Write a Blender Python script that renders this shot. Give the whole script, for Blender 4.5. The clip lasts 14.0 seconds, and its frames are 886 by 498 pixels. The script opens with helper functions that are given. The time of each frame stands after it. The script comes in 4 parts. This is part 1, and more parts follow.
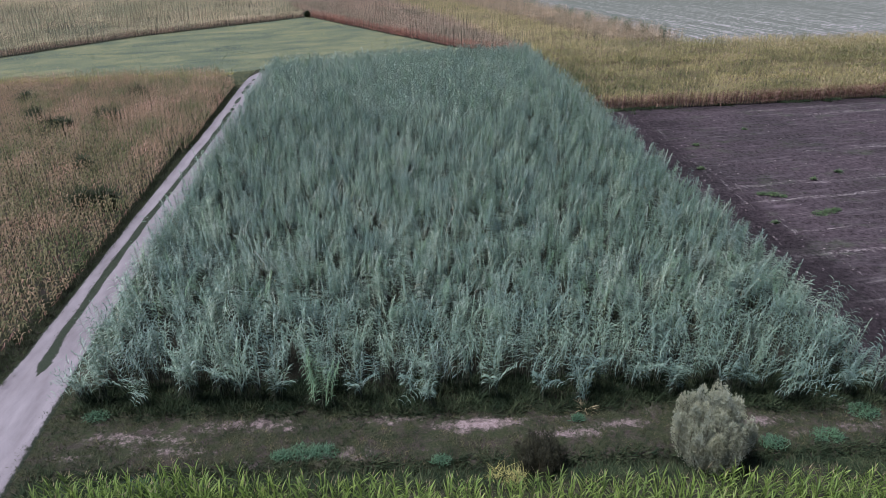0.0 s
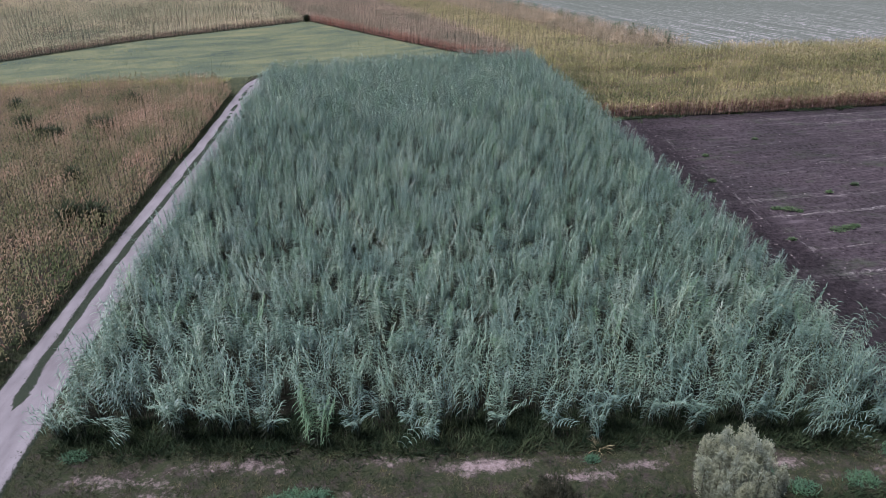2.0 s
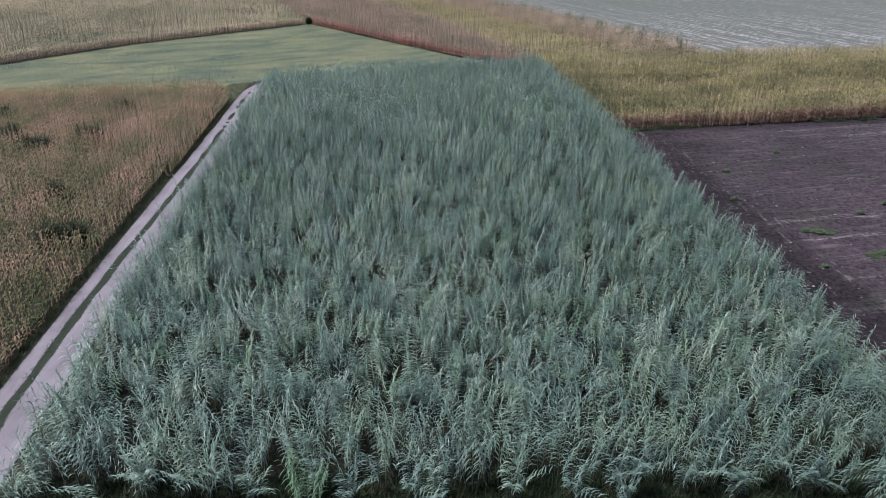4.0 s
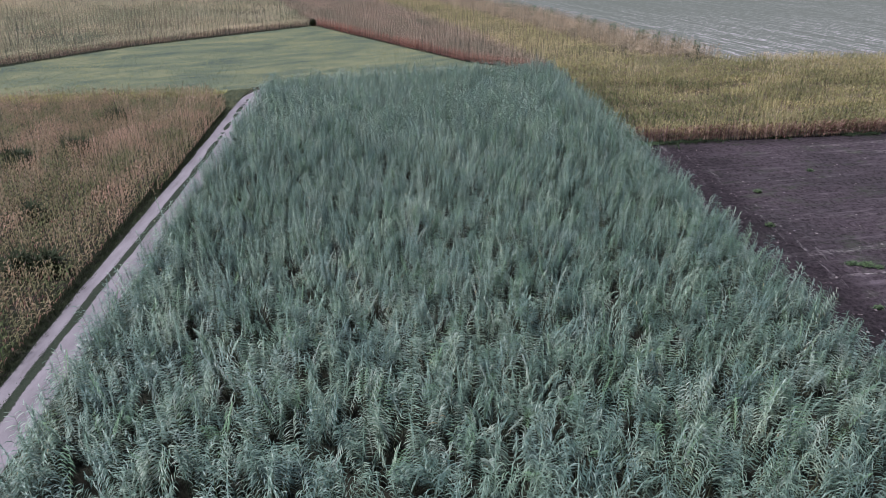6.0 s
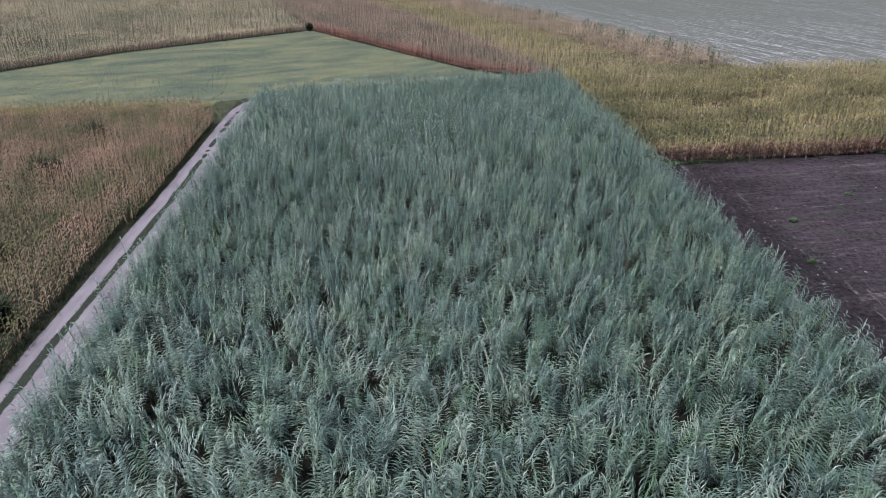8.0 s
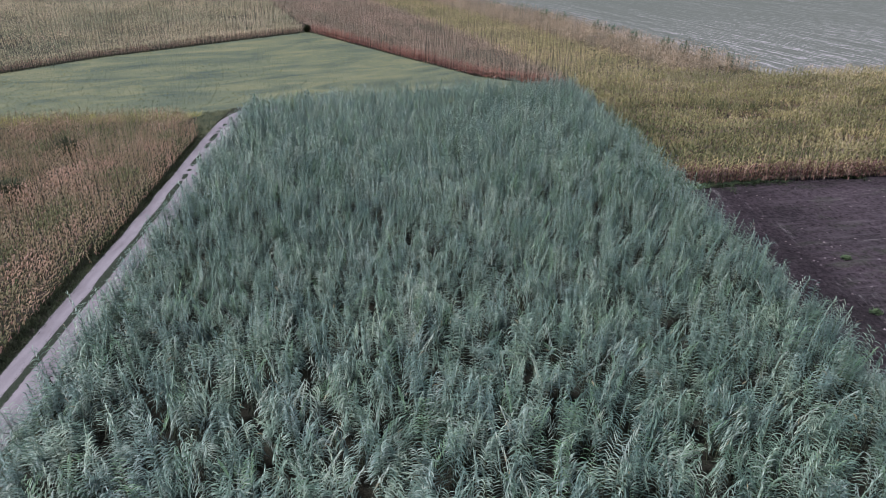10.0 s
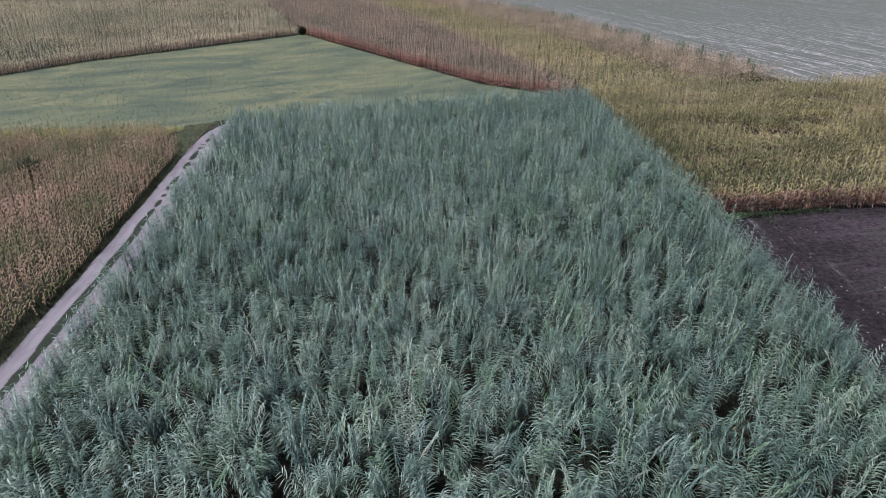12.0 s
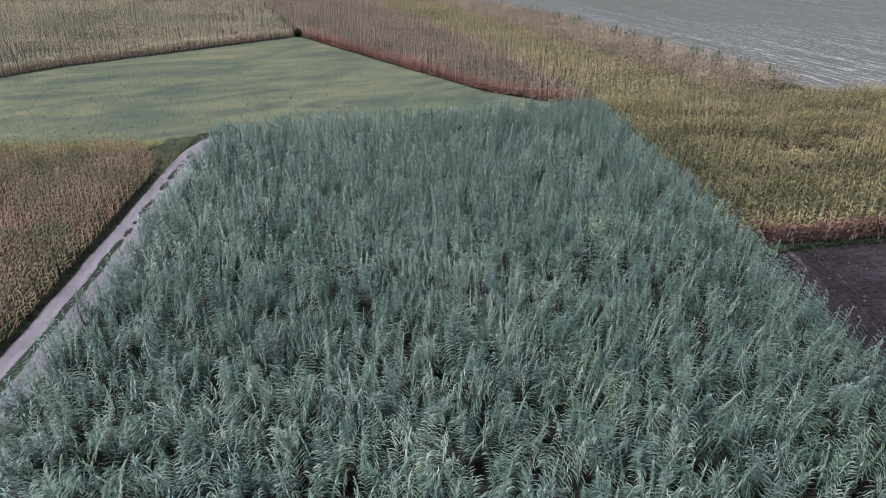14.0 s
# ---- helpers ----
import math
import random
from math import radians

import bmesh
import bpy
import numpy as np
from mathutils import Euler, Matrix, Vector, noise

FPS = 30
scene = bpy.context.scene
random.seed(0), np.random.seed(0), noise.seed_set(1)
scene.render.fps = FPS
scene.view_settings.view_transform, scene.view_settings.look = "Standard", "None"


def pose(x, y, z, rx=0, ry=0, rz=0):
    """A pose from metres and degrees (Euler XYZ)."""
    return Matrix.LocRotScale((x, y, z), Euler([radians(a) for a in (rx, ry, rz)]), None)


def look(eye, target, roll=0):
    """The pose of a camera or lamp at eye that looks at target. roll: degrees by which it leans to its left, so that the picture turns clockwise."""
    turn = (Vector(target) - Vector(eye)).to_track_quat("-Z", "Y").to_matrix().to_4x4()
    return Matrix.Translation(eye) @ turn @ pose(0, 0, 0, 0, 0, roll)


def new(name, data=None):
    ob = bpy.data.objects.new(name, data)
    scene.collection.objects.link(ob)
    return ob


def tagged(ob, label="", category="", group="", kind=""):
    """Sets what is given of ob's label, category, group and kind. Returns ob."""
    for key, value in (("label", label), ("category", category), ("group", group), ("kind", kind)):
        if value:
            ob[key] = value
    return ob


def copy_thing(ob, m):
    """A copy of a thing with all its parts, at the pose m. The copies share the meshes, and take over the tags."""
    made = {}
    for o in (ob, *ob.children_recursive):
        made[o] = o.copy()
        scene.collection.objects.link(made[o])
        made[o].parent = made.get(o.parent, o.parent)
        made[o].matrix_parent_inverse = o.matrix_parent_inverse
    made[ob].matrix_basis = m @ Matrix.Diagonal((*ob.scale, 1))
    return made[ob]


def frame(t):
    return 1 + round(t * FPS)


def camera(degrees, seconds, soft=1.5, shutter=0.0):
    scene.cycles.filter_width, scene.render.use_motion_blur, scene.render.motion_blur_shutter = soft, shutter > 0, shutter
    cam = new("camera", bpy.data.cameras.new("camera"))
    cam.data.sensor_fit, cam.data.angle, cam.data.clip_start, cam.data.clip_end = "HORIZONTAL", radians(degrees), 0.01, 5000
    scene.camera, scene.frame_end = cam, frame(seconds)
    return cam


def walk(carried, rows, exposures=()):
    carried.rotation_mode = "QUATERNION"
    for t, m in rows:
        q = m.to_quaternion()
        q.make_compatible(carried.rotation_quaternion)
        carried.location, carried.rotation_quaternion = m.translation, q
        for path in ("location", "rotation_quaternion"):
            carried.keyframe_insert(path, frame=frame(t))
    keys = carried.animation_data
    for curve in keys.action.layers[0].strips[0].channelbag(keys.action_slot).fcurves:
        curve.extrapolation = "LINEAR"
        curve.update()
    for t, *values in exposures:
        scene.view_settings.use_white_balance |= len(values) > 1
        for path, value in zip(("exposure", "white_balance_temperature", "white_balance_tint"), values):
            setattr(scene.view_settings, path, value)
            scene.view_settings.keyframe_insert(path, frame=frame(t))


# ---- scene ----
from math import cos, pi, sin

# camera: eye x y z, yaw, pitch, roll in degrees
cam = camera(67.8, 14.0, 0.85)
PATH = [
    (0.0, 0.046, -1.537, 23.475, -5.088, -26.412, 0.289),
    (0.5, 0.049, -1.030, 23.486, -5.086, -26.355, 0.308),
    (1.0, 0.056, -0.404, 23.498, -5.085, -26.299, 0.327),
    (1.5, 0.069, 0.334, 23.511, -5.083, -26.242, 0.347),
    (2.0, 0.086, 1.176, 23.525, -5.081, -26.186, 0.366),
    (2.5, 0.107, 2.116, 23.540, -5.079, -26.129, 0.386),
    (3.0, 0.132, 3.151, 23.555, -5.077, -26.073, 0.405),
    (5.5, 0.305, 9.618, 23.625, -4.315, -26.205, 0.721),
    (6.0, 0.348, 11.152, 23.636, -4.308, -26.191, 0.724),
    (6.5, 0.392, 12.761, 23.646, -4.301, -26.176, 0.727),
    (7.0, 0.439, 14.440, 23.654, -4.293, -26.161, 0.731),
    (7.5, 0.486, 16.187, 23.661, -4.286, -26.147, 0.734),
    (8.0, 0.535, 17.996, 23.664, -4.279, -26.132, 0.738),
    (10.5, 0.787, 27.712, 23.642, -4.121, -26.416, 0.852),
    (11.0, 0.837, 29.716, 23.627, -4.121, -26.455, 0.877),
    (11.5, 0.886, 31.705, 23.608, -4.121, -26.494, 0.902),
    (12.0, 0.934, 33.662, 23.585, -4.121, -26.533, 0.927),
    (12.5, 0.981, 35.564, 23.558, -4.120, -26.572, 0.952),
    (13.0, 1.027, 37.386, 23.525, -4.120, -26.611, 0.977),
    (13.5, 1.070, 39.101, 23.488, -4.120, -26.650, 1.002),
    (14.0, 1.111, 40.678, 23.445, -4.120, -26.689, 1.027),
]


def aim(x, y, z, yaw, pitch, roll):
    a, b = radians(yaw), radians(pitch)
    return look((x, y, z), (x - sin(a) * cos(b), y + cos(a) * cos(b), z + sin(b)), roll)


walk(cam, [(t, aim(*row)) for t, *row in PATH], [(0.0, 1.02, 5540, 14.5), (5.5, 0.98, 5560, 15), (14.0, 0.87, 5560, 16)])

# ---- light: a veiled evening sky with the sun low behind thin cloud ----
SUN_UP, SUN_ROUND = 62, 262
world = bpy.data.worlds.new("evening_sky")
scene.world = world
world.use_nodes = True
wn = world.node_tree.nodes
sky = wn.new("ShaderNodeTexSky")
sky.sky_type, sky.sun_disc = "NISHITA", False
sky.sun_elevation, sky.sun_rotation = radians(SUN_UP), radians(SUN_ROUND)
sky.air_density, sky.dust_density, sky.ozone_density = 1.0, 4.0, 1.0
wn["Background"].inputs["Strength"].default_value = 0.047
world.node_tree.links.new(sky.outputs[0], wn["Background"].inputs["Color"])
sun = new("sun", bpy.data.lights.new("sun", "SUN"))
sun.data.energy, sun.data.angle, sun.data.color = 2.6, radians(12), (1.0, 0.97, 0.94)
sun.matrix_world = look((sin(radians(SUN_ROUND)) * 60, cos(radians(SUN_ROUND)) * 60, 60 * math.tan(radians(SUN_UP))), (0, 0, 0))


# ---- materials ----
class Nodes:
    """A small builder for one node material."""

    def __init__(self, name, rough=0.8, spec=0.3):
        self.m = bpy.data.materials.new(name)
        self.m.use_nodes = True
        self.t = self.m.node_tree
        self.bsdf = self.t.nodes["Principled BSDF"]
        self.bsdf.inputs["Roughness"].default_value = rough
        self.bsdf.inputs["Specular IOR Level"].default_value = spec
        self.coord = self.t.nodes.new("ShaderNodeNewGeometry")

    def link(self, a, b):
        self.t.links.new(a, b)

    def noise(self, scale, detail=4, rough=0.6, stretch=None, turn=0.0, distort=0.0):
        n = self.t.nodes.new("ShaderNodeTexNoise")
        n.inputs["Scale"].default_value, n.inputs["Detail"].default_value = scale, detail
        n.inputs["Roughness"].default_value, n.inputs["Distortion"].default_value = rough, distort
        src = self.coord.outputs["Position"]
        if stretch:
            mp = self.t.nodes.new("ShaderNodeMapping")
            mp.vector_type = "TEXTURE"
            mp.inputs["Scale"].default_value = stretch
            mp.inputs["Rotation"].default_value = (0, 0, radians(turn))
            self.link(src, mp.inputs["Vector"])
            src = mp.outputs[0]
        self.link(src, n.inputs["Vector"])
        return n.outputs["Fac"]

    def ramp(self, fac, stops):
        r = self.t.nodes.new("ShaderNodeValToRGB")
        els = r.color_ramp.elements
        while len(els) < len(stops):
            els.new(0.5)
        for e, (p, c) in zip(els, stops):
            e.position, e.color = p, (*c, 1) if len(c) == 3 else c
        self.link(fac, r.inputs[0])
        return r.outputs["Color"]

    def band(self, fac, lo, hi):
        r = self.t.nodes.new("ShaderNodeMapRange")
        r.inputs["From Min"].default_value, r.inputs["From Max"].default_value = lo, hi
        self.link(fac, r.inputs["Value"])
        return r.outputs["Result"]

    def mix(self, fac, a, b, kind="MIX"):
        n = self.t.nodes.new("ShaderNodeMix")
        n.data_type, n.blend_type = "RGBA", kind
        for sock, v in ((n.inputs["Factor"], fac), (n.inputs[6], a), (n.inputs[7], b)):
            if isinstance(v, (int, float)):
                sock.default_value = v
            elif isinstance(v, tuple):
                sock.default_value = (*v, 1)
            else:
                self.link(v, sock)
        return n.outputs[2]

    def math(self, op, a, b):
        n = self.t.nodes.new("ShaderNodeMath")
        n.operation = op
        for sock, v in zip(n.inputs, (a, b)):
            if isinstance(v, (int, float)):
                sock.default_value = v
            else:
                self.link(v, sock)
        return n.outputs[0]

    def attribute(self, name):
        n = self.t.nodes.new("ShaderNodeAttribute")
        n.attribute_name = name
        return n.outputs["Fac"]

    def chance(self):
        """A number for each loose blade, object and plant; tone says how ripe a plant is."""
        info = self.t.nodes.new("ShaderNodeObjectInfo")
        both = self.math("ADD", self.coord.outputs["Random Per Island"], info.outputs["Random"])
        leaf = self.math("MULTIPLY", self.math("FRACT", both, 0.0), 0.4)
        return self.math("ADD", leaf, self.math("MULTIPLY", self.attribute("tone"), 0.6))

    def colour(self, c):
        self.link(c, self.bsdf.inputs["Base Color"])

    def bump(self, height, strength, distance):
        b = self.t.nodes.new("ShaderNodeBump")
        b.inputs["Strength"].default_value, b.inputs["Distance"].default_value = strength, distance
        self.link(height, b.inputs["Height"])
        self.link(b.outputs[0], self.bsdf.inputs["Normal"])


def leaf_material(name, dark, mid, light, patch=0.35, size=6.0, rough=0.55, spec=0.35, through_light=0.2, tint=None, grain=None, turn=0.0, shade=(0.72, 0.76, 0.82)):
    """Blades that differ one from another and drift in hue over some metres."""
    n = Nodes(name, rough, spec)
    c = n.ramp(n.chance(), [(0.0, dark), (0.5, mid), (1.0, light)])
    drift = n.ramp(n.noise(1.0 / size, 4, 0.6, grain, turn), [(0.36, shade), (0.64, tint or (1.2, 1.16, 1.0))])
    c = n.mix(patch, c, n.mix(1.0, c, drift, "MULTIPLY"))
    n.colour(c)
    tr = n.t.nodes.new("ShaderNodeBsdfTranslucent")
    n.link(c, tr.inputs["Color"])
    mx = n.t.nodes.new("ShaderNodeMixShader")
    mx.inputs[0].default_value = through_light
    n.link(n.bsdf.outputs[0], mx.inputs[1])
    n.link(tr.outputs[0], mx.inputs[2])
    n.link(mx.outputs[0], n.t.nodes["Material Output"].inputs["Surface"])
    return n.m


REED_LEAF = leaf_material("reed_leaf", (0.035, 0.064, 0.045), (0.122, 0.182, 0.138), (0.30, 0.355, 0.275), 0.8, 3.0, 0.42, 0.5, 0.08, (1.22, 1.17, 0.98))
REED_YOUNG = leaf_material("reed_leaf_young", (0.085, 0.155, 0.08), (0.14, 0.22, 0.12), (0.21, 0.29, 0.17), 0.5, 2.0, 0.5, 0.3)
REED_PALE = leaf_material("reed_leaf_pale", (0.15, 0.19, 0.145), (0.235, 0.275, 0.215), (0.34, 0.37, 0.30), 0.5, 2.0, 0.5, 0.35, 0.08)
REED_DRY = leaf_material("reed_leaf_dry", (0.17, 0.13, 0.07), (0.27, 0.22, 0.13), (0.36, 0.31, 0.2), 0.4, 2.0, 0.7, 0.2)
# near-black leaf colour that holds the deep shade between the canes
REED_GAP_SHADE = leaf_material("reed_leaf_gap_shade", (0.016, 0.02, 0.013), (0.03, 0.033, 0.022), (0.055, 0.055, 0.036), 0.4, 2.0, 0.85, 0.1, 0.0)
REED_STEM = leaf_material("reed_stem", (0.08, 0.11, 0.05), (0.12, 0.14, 0.07), (0.17, 0.17, 0.09), 0.4, 1.0, 0.5, 0.3, 0.0)
MAIZE_NEAR = leaf_material("maize_leaf_fresh", (0.055, 0.095, 0.022), (0.16, 0.225, 0.05), (0.33, 0.38, 0.12), 0.7, 1.2, 0.6, 0.2)
MAIZE_L = leaf_material("maize_leaf_ripening", (0.095, 0.107, 0.056), (0.31, 0.23, 0.155), (0.48, 0.345, 0.272), 1.0, 3.2, 0.8, 0.08, 0.25, (1.24, 1.1, 1.06), (1, 2, 1), 0, (0.56, 0.76, 0.52))
MAIZE_R = leaf_material("maize_leaf_yellowing", (0.12, 0.13, 0.07), (0.39, 0.35, 0.165), (0.62, 0.49, 0.32), 0.9, 2.5, 0.8, 0.08, 0.3, (1.3, 1.2, 1.1), (10, 1, 1), 5, (0.5, 0.58, 0.52))
MAIZE_DRY = leaf_material("maize_leaf_dry", (0.15, 0.08, 0.06), (0.25, 0.15, 0.115), (0.42, 0.30, 0.23), 0.5, 4.0, 0.85, 0.05)
MAIZE_RED = leaf_material("maize_leaf_rust", (0.28, 0.205, 0.155), (0.45, 0.345, 0.265), (0.58, 0.46, 0.365), 1.0, 5.0, 0.85, 0.05, 0.3, (1.18, 1.1, 1.03), (4, 1, 1), 115, (0.66, 0.74, 0.66))
MAIZE_RUST = leaf_material("maize_leaf_rust_edge", (0.075, 0.036, 0.03), (0.17, 0.085, 0.068), (0.44, 0.30, 0.24), 0.5, 5.0, 0.85, 0.05)
MAIZE_RUST_FAR = leaf_material("maize_leaf_rust_far", (0.17, 0.07, 0.055), (0.33, 0.15, 0.11), (0.52, 0.31, 0.24), 0.5, 5.0, 0.85, 0.05)
MAIZE_FAR = leaf_material("maize_leaf_pale", (0.24, 0.245, 0.155), (0.56, 0.485, 0.325), (0.70, 0.60, 0.46), 1.0, 4.0, 0.8, 0.05, 0.3, (1.22, 1.12, 1.02), (6, 1, 1), 35, (0.55, 0.66, 0.58))
TASSEL = leaf_material("maize_tassel", (0.22, 0.16, 0.135), (0.33, 0.24, 0.21), (0.46, 0.355, 0.32), 0.7, 2.5, 0.85, 0.05, 0.3, None, (1, 4, 1), 0, (0.64, 0.76, 0.6))
BEND_GRASS = leaf_material("bend_grass", (0.11, 0.125, 0.075), (0.175, 0.185, 0.11), (0.25, 0.25, 0.16), 0.8, 1.5, 0.75, 0.1)
WEED_TALL = leaf_material("tall_weed", (0.22, 0.165, 0.12), (0.42, 0.325, 0.245), (0.58, 0.465, 0.365), 1.0, 4.0, 0.85, 0.05, 0.3, None, None, 0.0, (0.58, 0.62, 0.56))
GRASS = leaf_material("verge_grass", (0.016, 0.024, 0.012), (0.045, 0.056, 0.03), (0.12, 0.112, 0.07), 1.0, 0.8, 0.75, 0.12, 0.2, (1.5, 1.25, 1.1), None, 0.0, (0.55, 0.65, 0.6))
UNDERGROWTH = leaf_material("undergrowth", (0.012, 0.021, 0.01), (0.034, 0.048, 0.024), (0.085, 0.098, 0.054), 0.9, 1.0, 0.75, 0.12, 0.2, None, None, 0.0, (0.6, 0.68, 0.66))
GRASS_STRIP = leaf_material("track_grass", (0.02, 0.036, 0.02), (0.034, 0.052, 0.028), (0.056, 0.074, 0.04), 0.5, 1.0, 0.7, 0.15)
MEADOW = leaf_material("meadow_grass", (0.185, 0.20, 0.125), (0.225, 0.232, 0.138), (0.265, 0.262, 0.15), 1.0, 6.0, 0.85, 0.03, 0.3, (1.25, 1.15, 0.85), (2.4, 1, 1), 24, (0.52, 0.63, 0.66))
WEED = leaf_material("low_weed", (0.05, 0.10, 0.05), (0.08, 0.145, 0.08), (0.13, 0.20, 0.115), 0.5, 1.0, 0.6, 0.2)
WEED_FRESH = leaf_material("fresh_weed", (0.055, 0.085, 0.038), (0.085, 0.12, 0.055), (0.12, 0.16, 0.08), 0.5, 1.0, 0.6, 0.2)
YELLOW_WEED = leaf_material("yellow_weed", (0.22, 0.22, 0.08), (0.36, 0.33, 0.125), (0.5, 0.44, 0.18), 0.9, 4.0, 0.8, 0.05)
WEED_DARK = leaf_material("dark_weed", (0.03, 0.04, 0.02), (0.05, 0.06, 0.03), (0.085, 0.085, 0.05), 0.5, 1.0, 0.7, 0.1)
WILLOW = leaf_material("willow_leaf", (0.13, 0.145, 0.085), (0.24, 0.25, 0.175), (0.40, 0.40, 0.32), 0.7, 0.8, 0.6, 0.25, 0.2, (1.15, 1.05, 0.85))
DARK_BUSH = leaf_material("dark_bush_leaf", (0.014, 0.017, 0.01), (0.034, 0.033, 0.02), (0.07, 0.06, 0.036), 0.5, 0.8, 0.75, 0.1)
BARK = leaf_material("willow_bark", (0.10, 0.085, 0.06), (0.14, 0.12, 0.09), (0.18, 0.16, 0.12), 0.5, 0.5, 0.9, 0.05, 0.0)


def ground_material():
    n = Nodes("field_ground", 0.95, 0.1)
    fine, mid, wide = n.noise(9, 6, 0.7), n.noise(1.3, 5, 0.65), n.noise(0.18, 4)
    soil = n.ramp(fine, [(0.3, (0.026, 0.021, 0.018)), (0.7, (0.08, 0.063, 0.055))])
    turf = n.ramp(fine, [(0.3, (0.017, 0.022, 0.011)), (0.7, (0.05, 0.053, 0.029))])
    c = n.mix(n.band(mid, 0.36, 0.55), soil, turf)
    c = n.mix(0.5, c, n.mix(1.0, c, n.ramp(wide, [(0.3, (0.7, 0.7, 0.7)), (0.7, (1.3, 1.25, 1.1))]), "MULTIPLY"))
    # ground under the reeds is coloured near black for the stand's shade
    c = n.mix(n.attribute("reed_shade"), c, n.ramp(fine, [(0.3, (0.013, 0.012, 0.009)), (0.7, (0.036, 0.034, 0.022))]))
    sand = n.ramp(n.noise(5, 6, 0.7), [(0.3, (0.12, 0.085, 0.08)), (0.7, (0.33, 0.25, 0.24))])
    edge = n.math("ADD", n.attribute("bare"), n.math("MULTIPLY", n.math("SUBTRACT", n.noise(1.9, 8, 0.8), 0.5), 2.4))
    n.colour(n.mix(n.band(edge, 0.34, 0.8), c, sand))
    n.bump(fine, 0.8, 0.06)
    return n.m


def road_material():
    n = Nodes("chalky_track", 0.92, 0.15)
    fine, mid = n.noise(16, 6, 0.7), n.noise(1.1, 5, 0.6, (1, 4, 1))
    c = n.ramp(mid, [(0.25, (0.155, 0.132, 0.135)), (0.55, (0.222, 0.192, 0.197)), (0.8, (0.275, 0.24, 0.245))])
    c = n.mix(0.5, c, n.mix(1.0, c, n.ramp(fine, [(0.25, (0.7, 0.69, 0.67)), (0.7, (1.15, 1.15, 1.15))]), "MULTIPLY"))
    dirt = n.ramp(fine, [(0.3, (0.018, 0.023, 0.015)), (0.7, (0.042, 0.048, 0.03))])
    edge = n.math("ADD", n.attribute("dirt"), n.math("MULTIPLY", n.math("SUBTRACT", n.noise(3.4, 7, 0.8), 0.5), 1.5))
    n.colour(n.mix(n.band(edge, 0.42, 0.7), c, dirt))
    n.bump(fine, 0.5, 0.03)
    return n.m


FURROW = 7.5


def soil_material():
    n = Nodes("tilled_soil", 0.97, 0.03)
    fine = n.noise(3.0, 9, 0.78)
    rows = n.noise(1.4, 7, 0.72, (9, 1, 1), FURROW)
    lines = n.noise(0.42, 6, 0.75, (40, 1, 1), FURROW)
    wide = n.noise(0.09, 4, 0.6)
    c = n.ramp(fine, [(0.36, (0.019, 0.0145, 0.0155)), (0.64, (0.10, 0.079, 0.083))])
    c = n.mix(n.band(rows, 0.52, 0.72), c, (0.125, 0.101, 0.106))
    c = n.mix(n.math("MULTIPLY", n.band(lines, 0.57, 0.66), n.band(n.noise(2.2, 7, 0.8), 0.44, 0.6)), c, (0.33, 0.285, 0.27))
    c = n.mix(n.math("MULTIPLY", n.band(n.noise(1.7, 6, 0.8), 0.66, 0.76), 0.6), c, (0.24, 0.205, 0.19))
    green = n.math("MULTIPLY", n.band(n.noise(0.33, 7, 0.75, (2.0, 1, 1), FURROW), 0.53, 0.68), 0.55)
    c = n.mix(green, c, (0.06, 0.075, 0.042))
    border = n.attribute("dark_edge")
    dark = n.ramp(fine, [(0.36, (0.01, 0.008, 0.0085)), (0.64, (0.046, 0.036, 0.038))])
    c = n.mix(n.math("MULTIPLY", border, 0.85), c, dark)
    wisps = n.math("MULTIPLY", n.band(n.noise(0.9, 7, 0.78, (1, 7, 1), -6), 0.55, 0.66), n.band(n.noise(2.6, 6, 0.8), 0.42, 0.6))
    c = n.mix(n.math("MULTIPLY", n.attribute("wisps"), wisps), c, (0.30, 0.262, 0.25))
    n.colour(n.mix(0.6, c, n.mix(1.0, c, n.ramp(wide, [(0.35, (0.7, 0.74, 0.7)), (0.65, (1.25, 1.18, 1.2))]), "MULTIPLY")))
    n.bump(fine, 1.0, 0.2)
    return n.m


def pale_material():
    n = Nodes("pale_stubble_field", 1.0, 0.0)
    t = -74.0
    rows = n.noise(1.0, 5, 0.75, (60, 1, 1), t)
    broken = n.noise(1.3, 8, 0.85, (5, 1, 1), t)
    wide = n.noise(0.03, 5, 0.65, (2.5, 1, 1), t)
    c = n.ramp(n.noise(1.5, 5), [(0.3, (0.1, 0.106, 0.085)), (0.7, (0.136, 0.138, 0.113))])
    straw = n.math("MULTIPLY", n.band(rows, 0.49, 0.53), n.band(broken, 0.49, 0.56))
    straw = n.math("MULTIPLY", straw, n.math("ADD", n.attribute("stubble"), n.math("MULTIPLY", n.band(wide, 0.5, 0.75), 0.6)))
    n.colour(n.mix(straw, c, (0.40, 0.355, 0.345)))
    n.bump(rows, 0.4, 0.1)
    return n.m


CLOD = leaf_material("dry_clod", (0.06, 0.047, 0.05), (0.12, 0.095, 0.097), (0.26, 0.22, 0.21), 0.5, 3.0, 0.95, 0.03, 0.0)
GROUND, ROAD, SOIL, PALE = ground_material(), road_material(), soil_material(), pale_material()


# ---- building helpers ----
rng = np.random.default_rng(7)


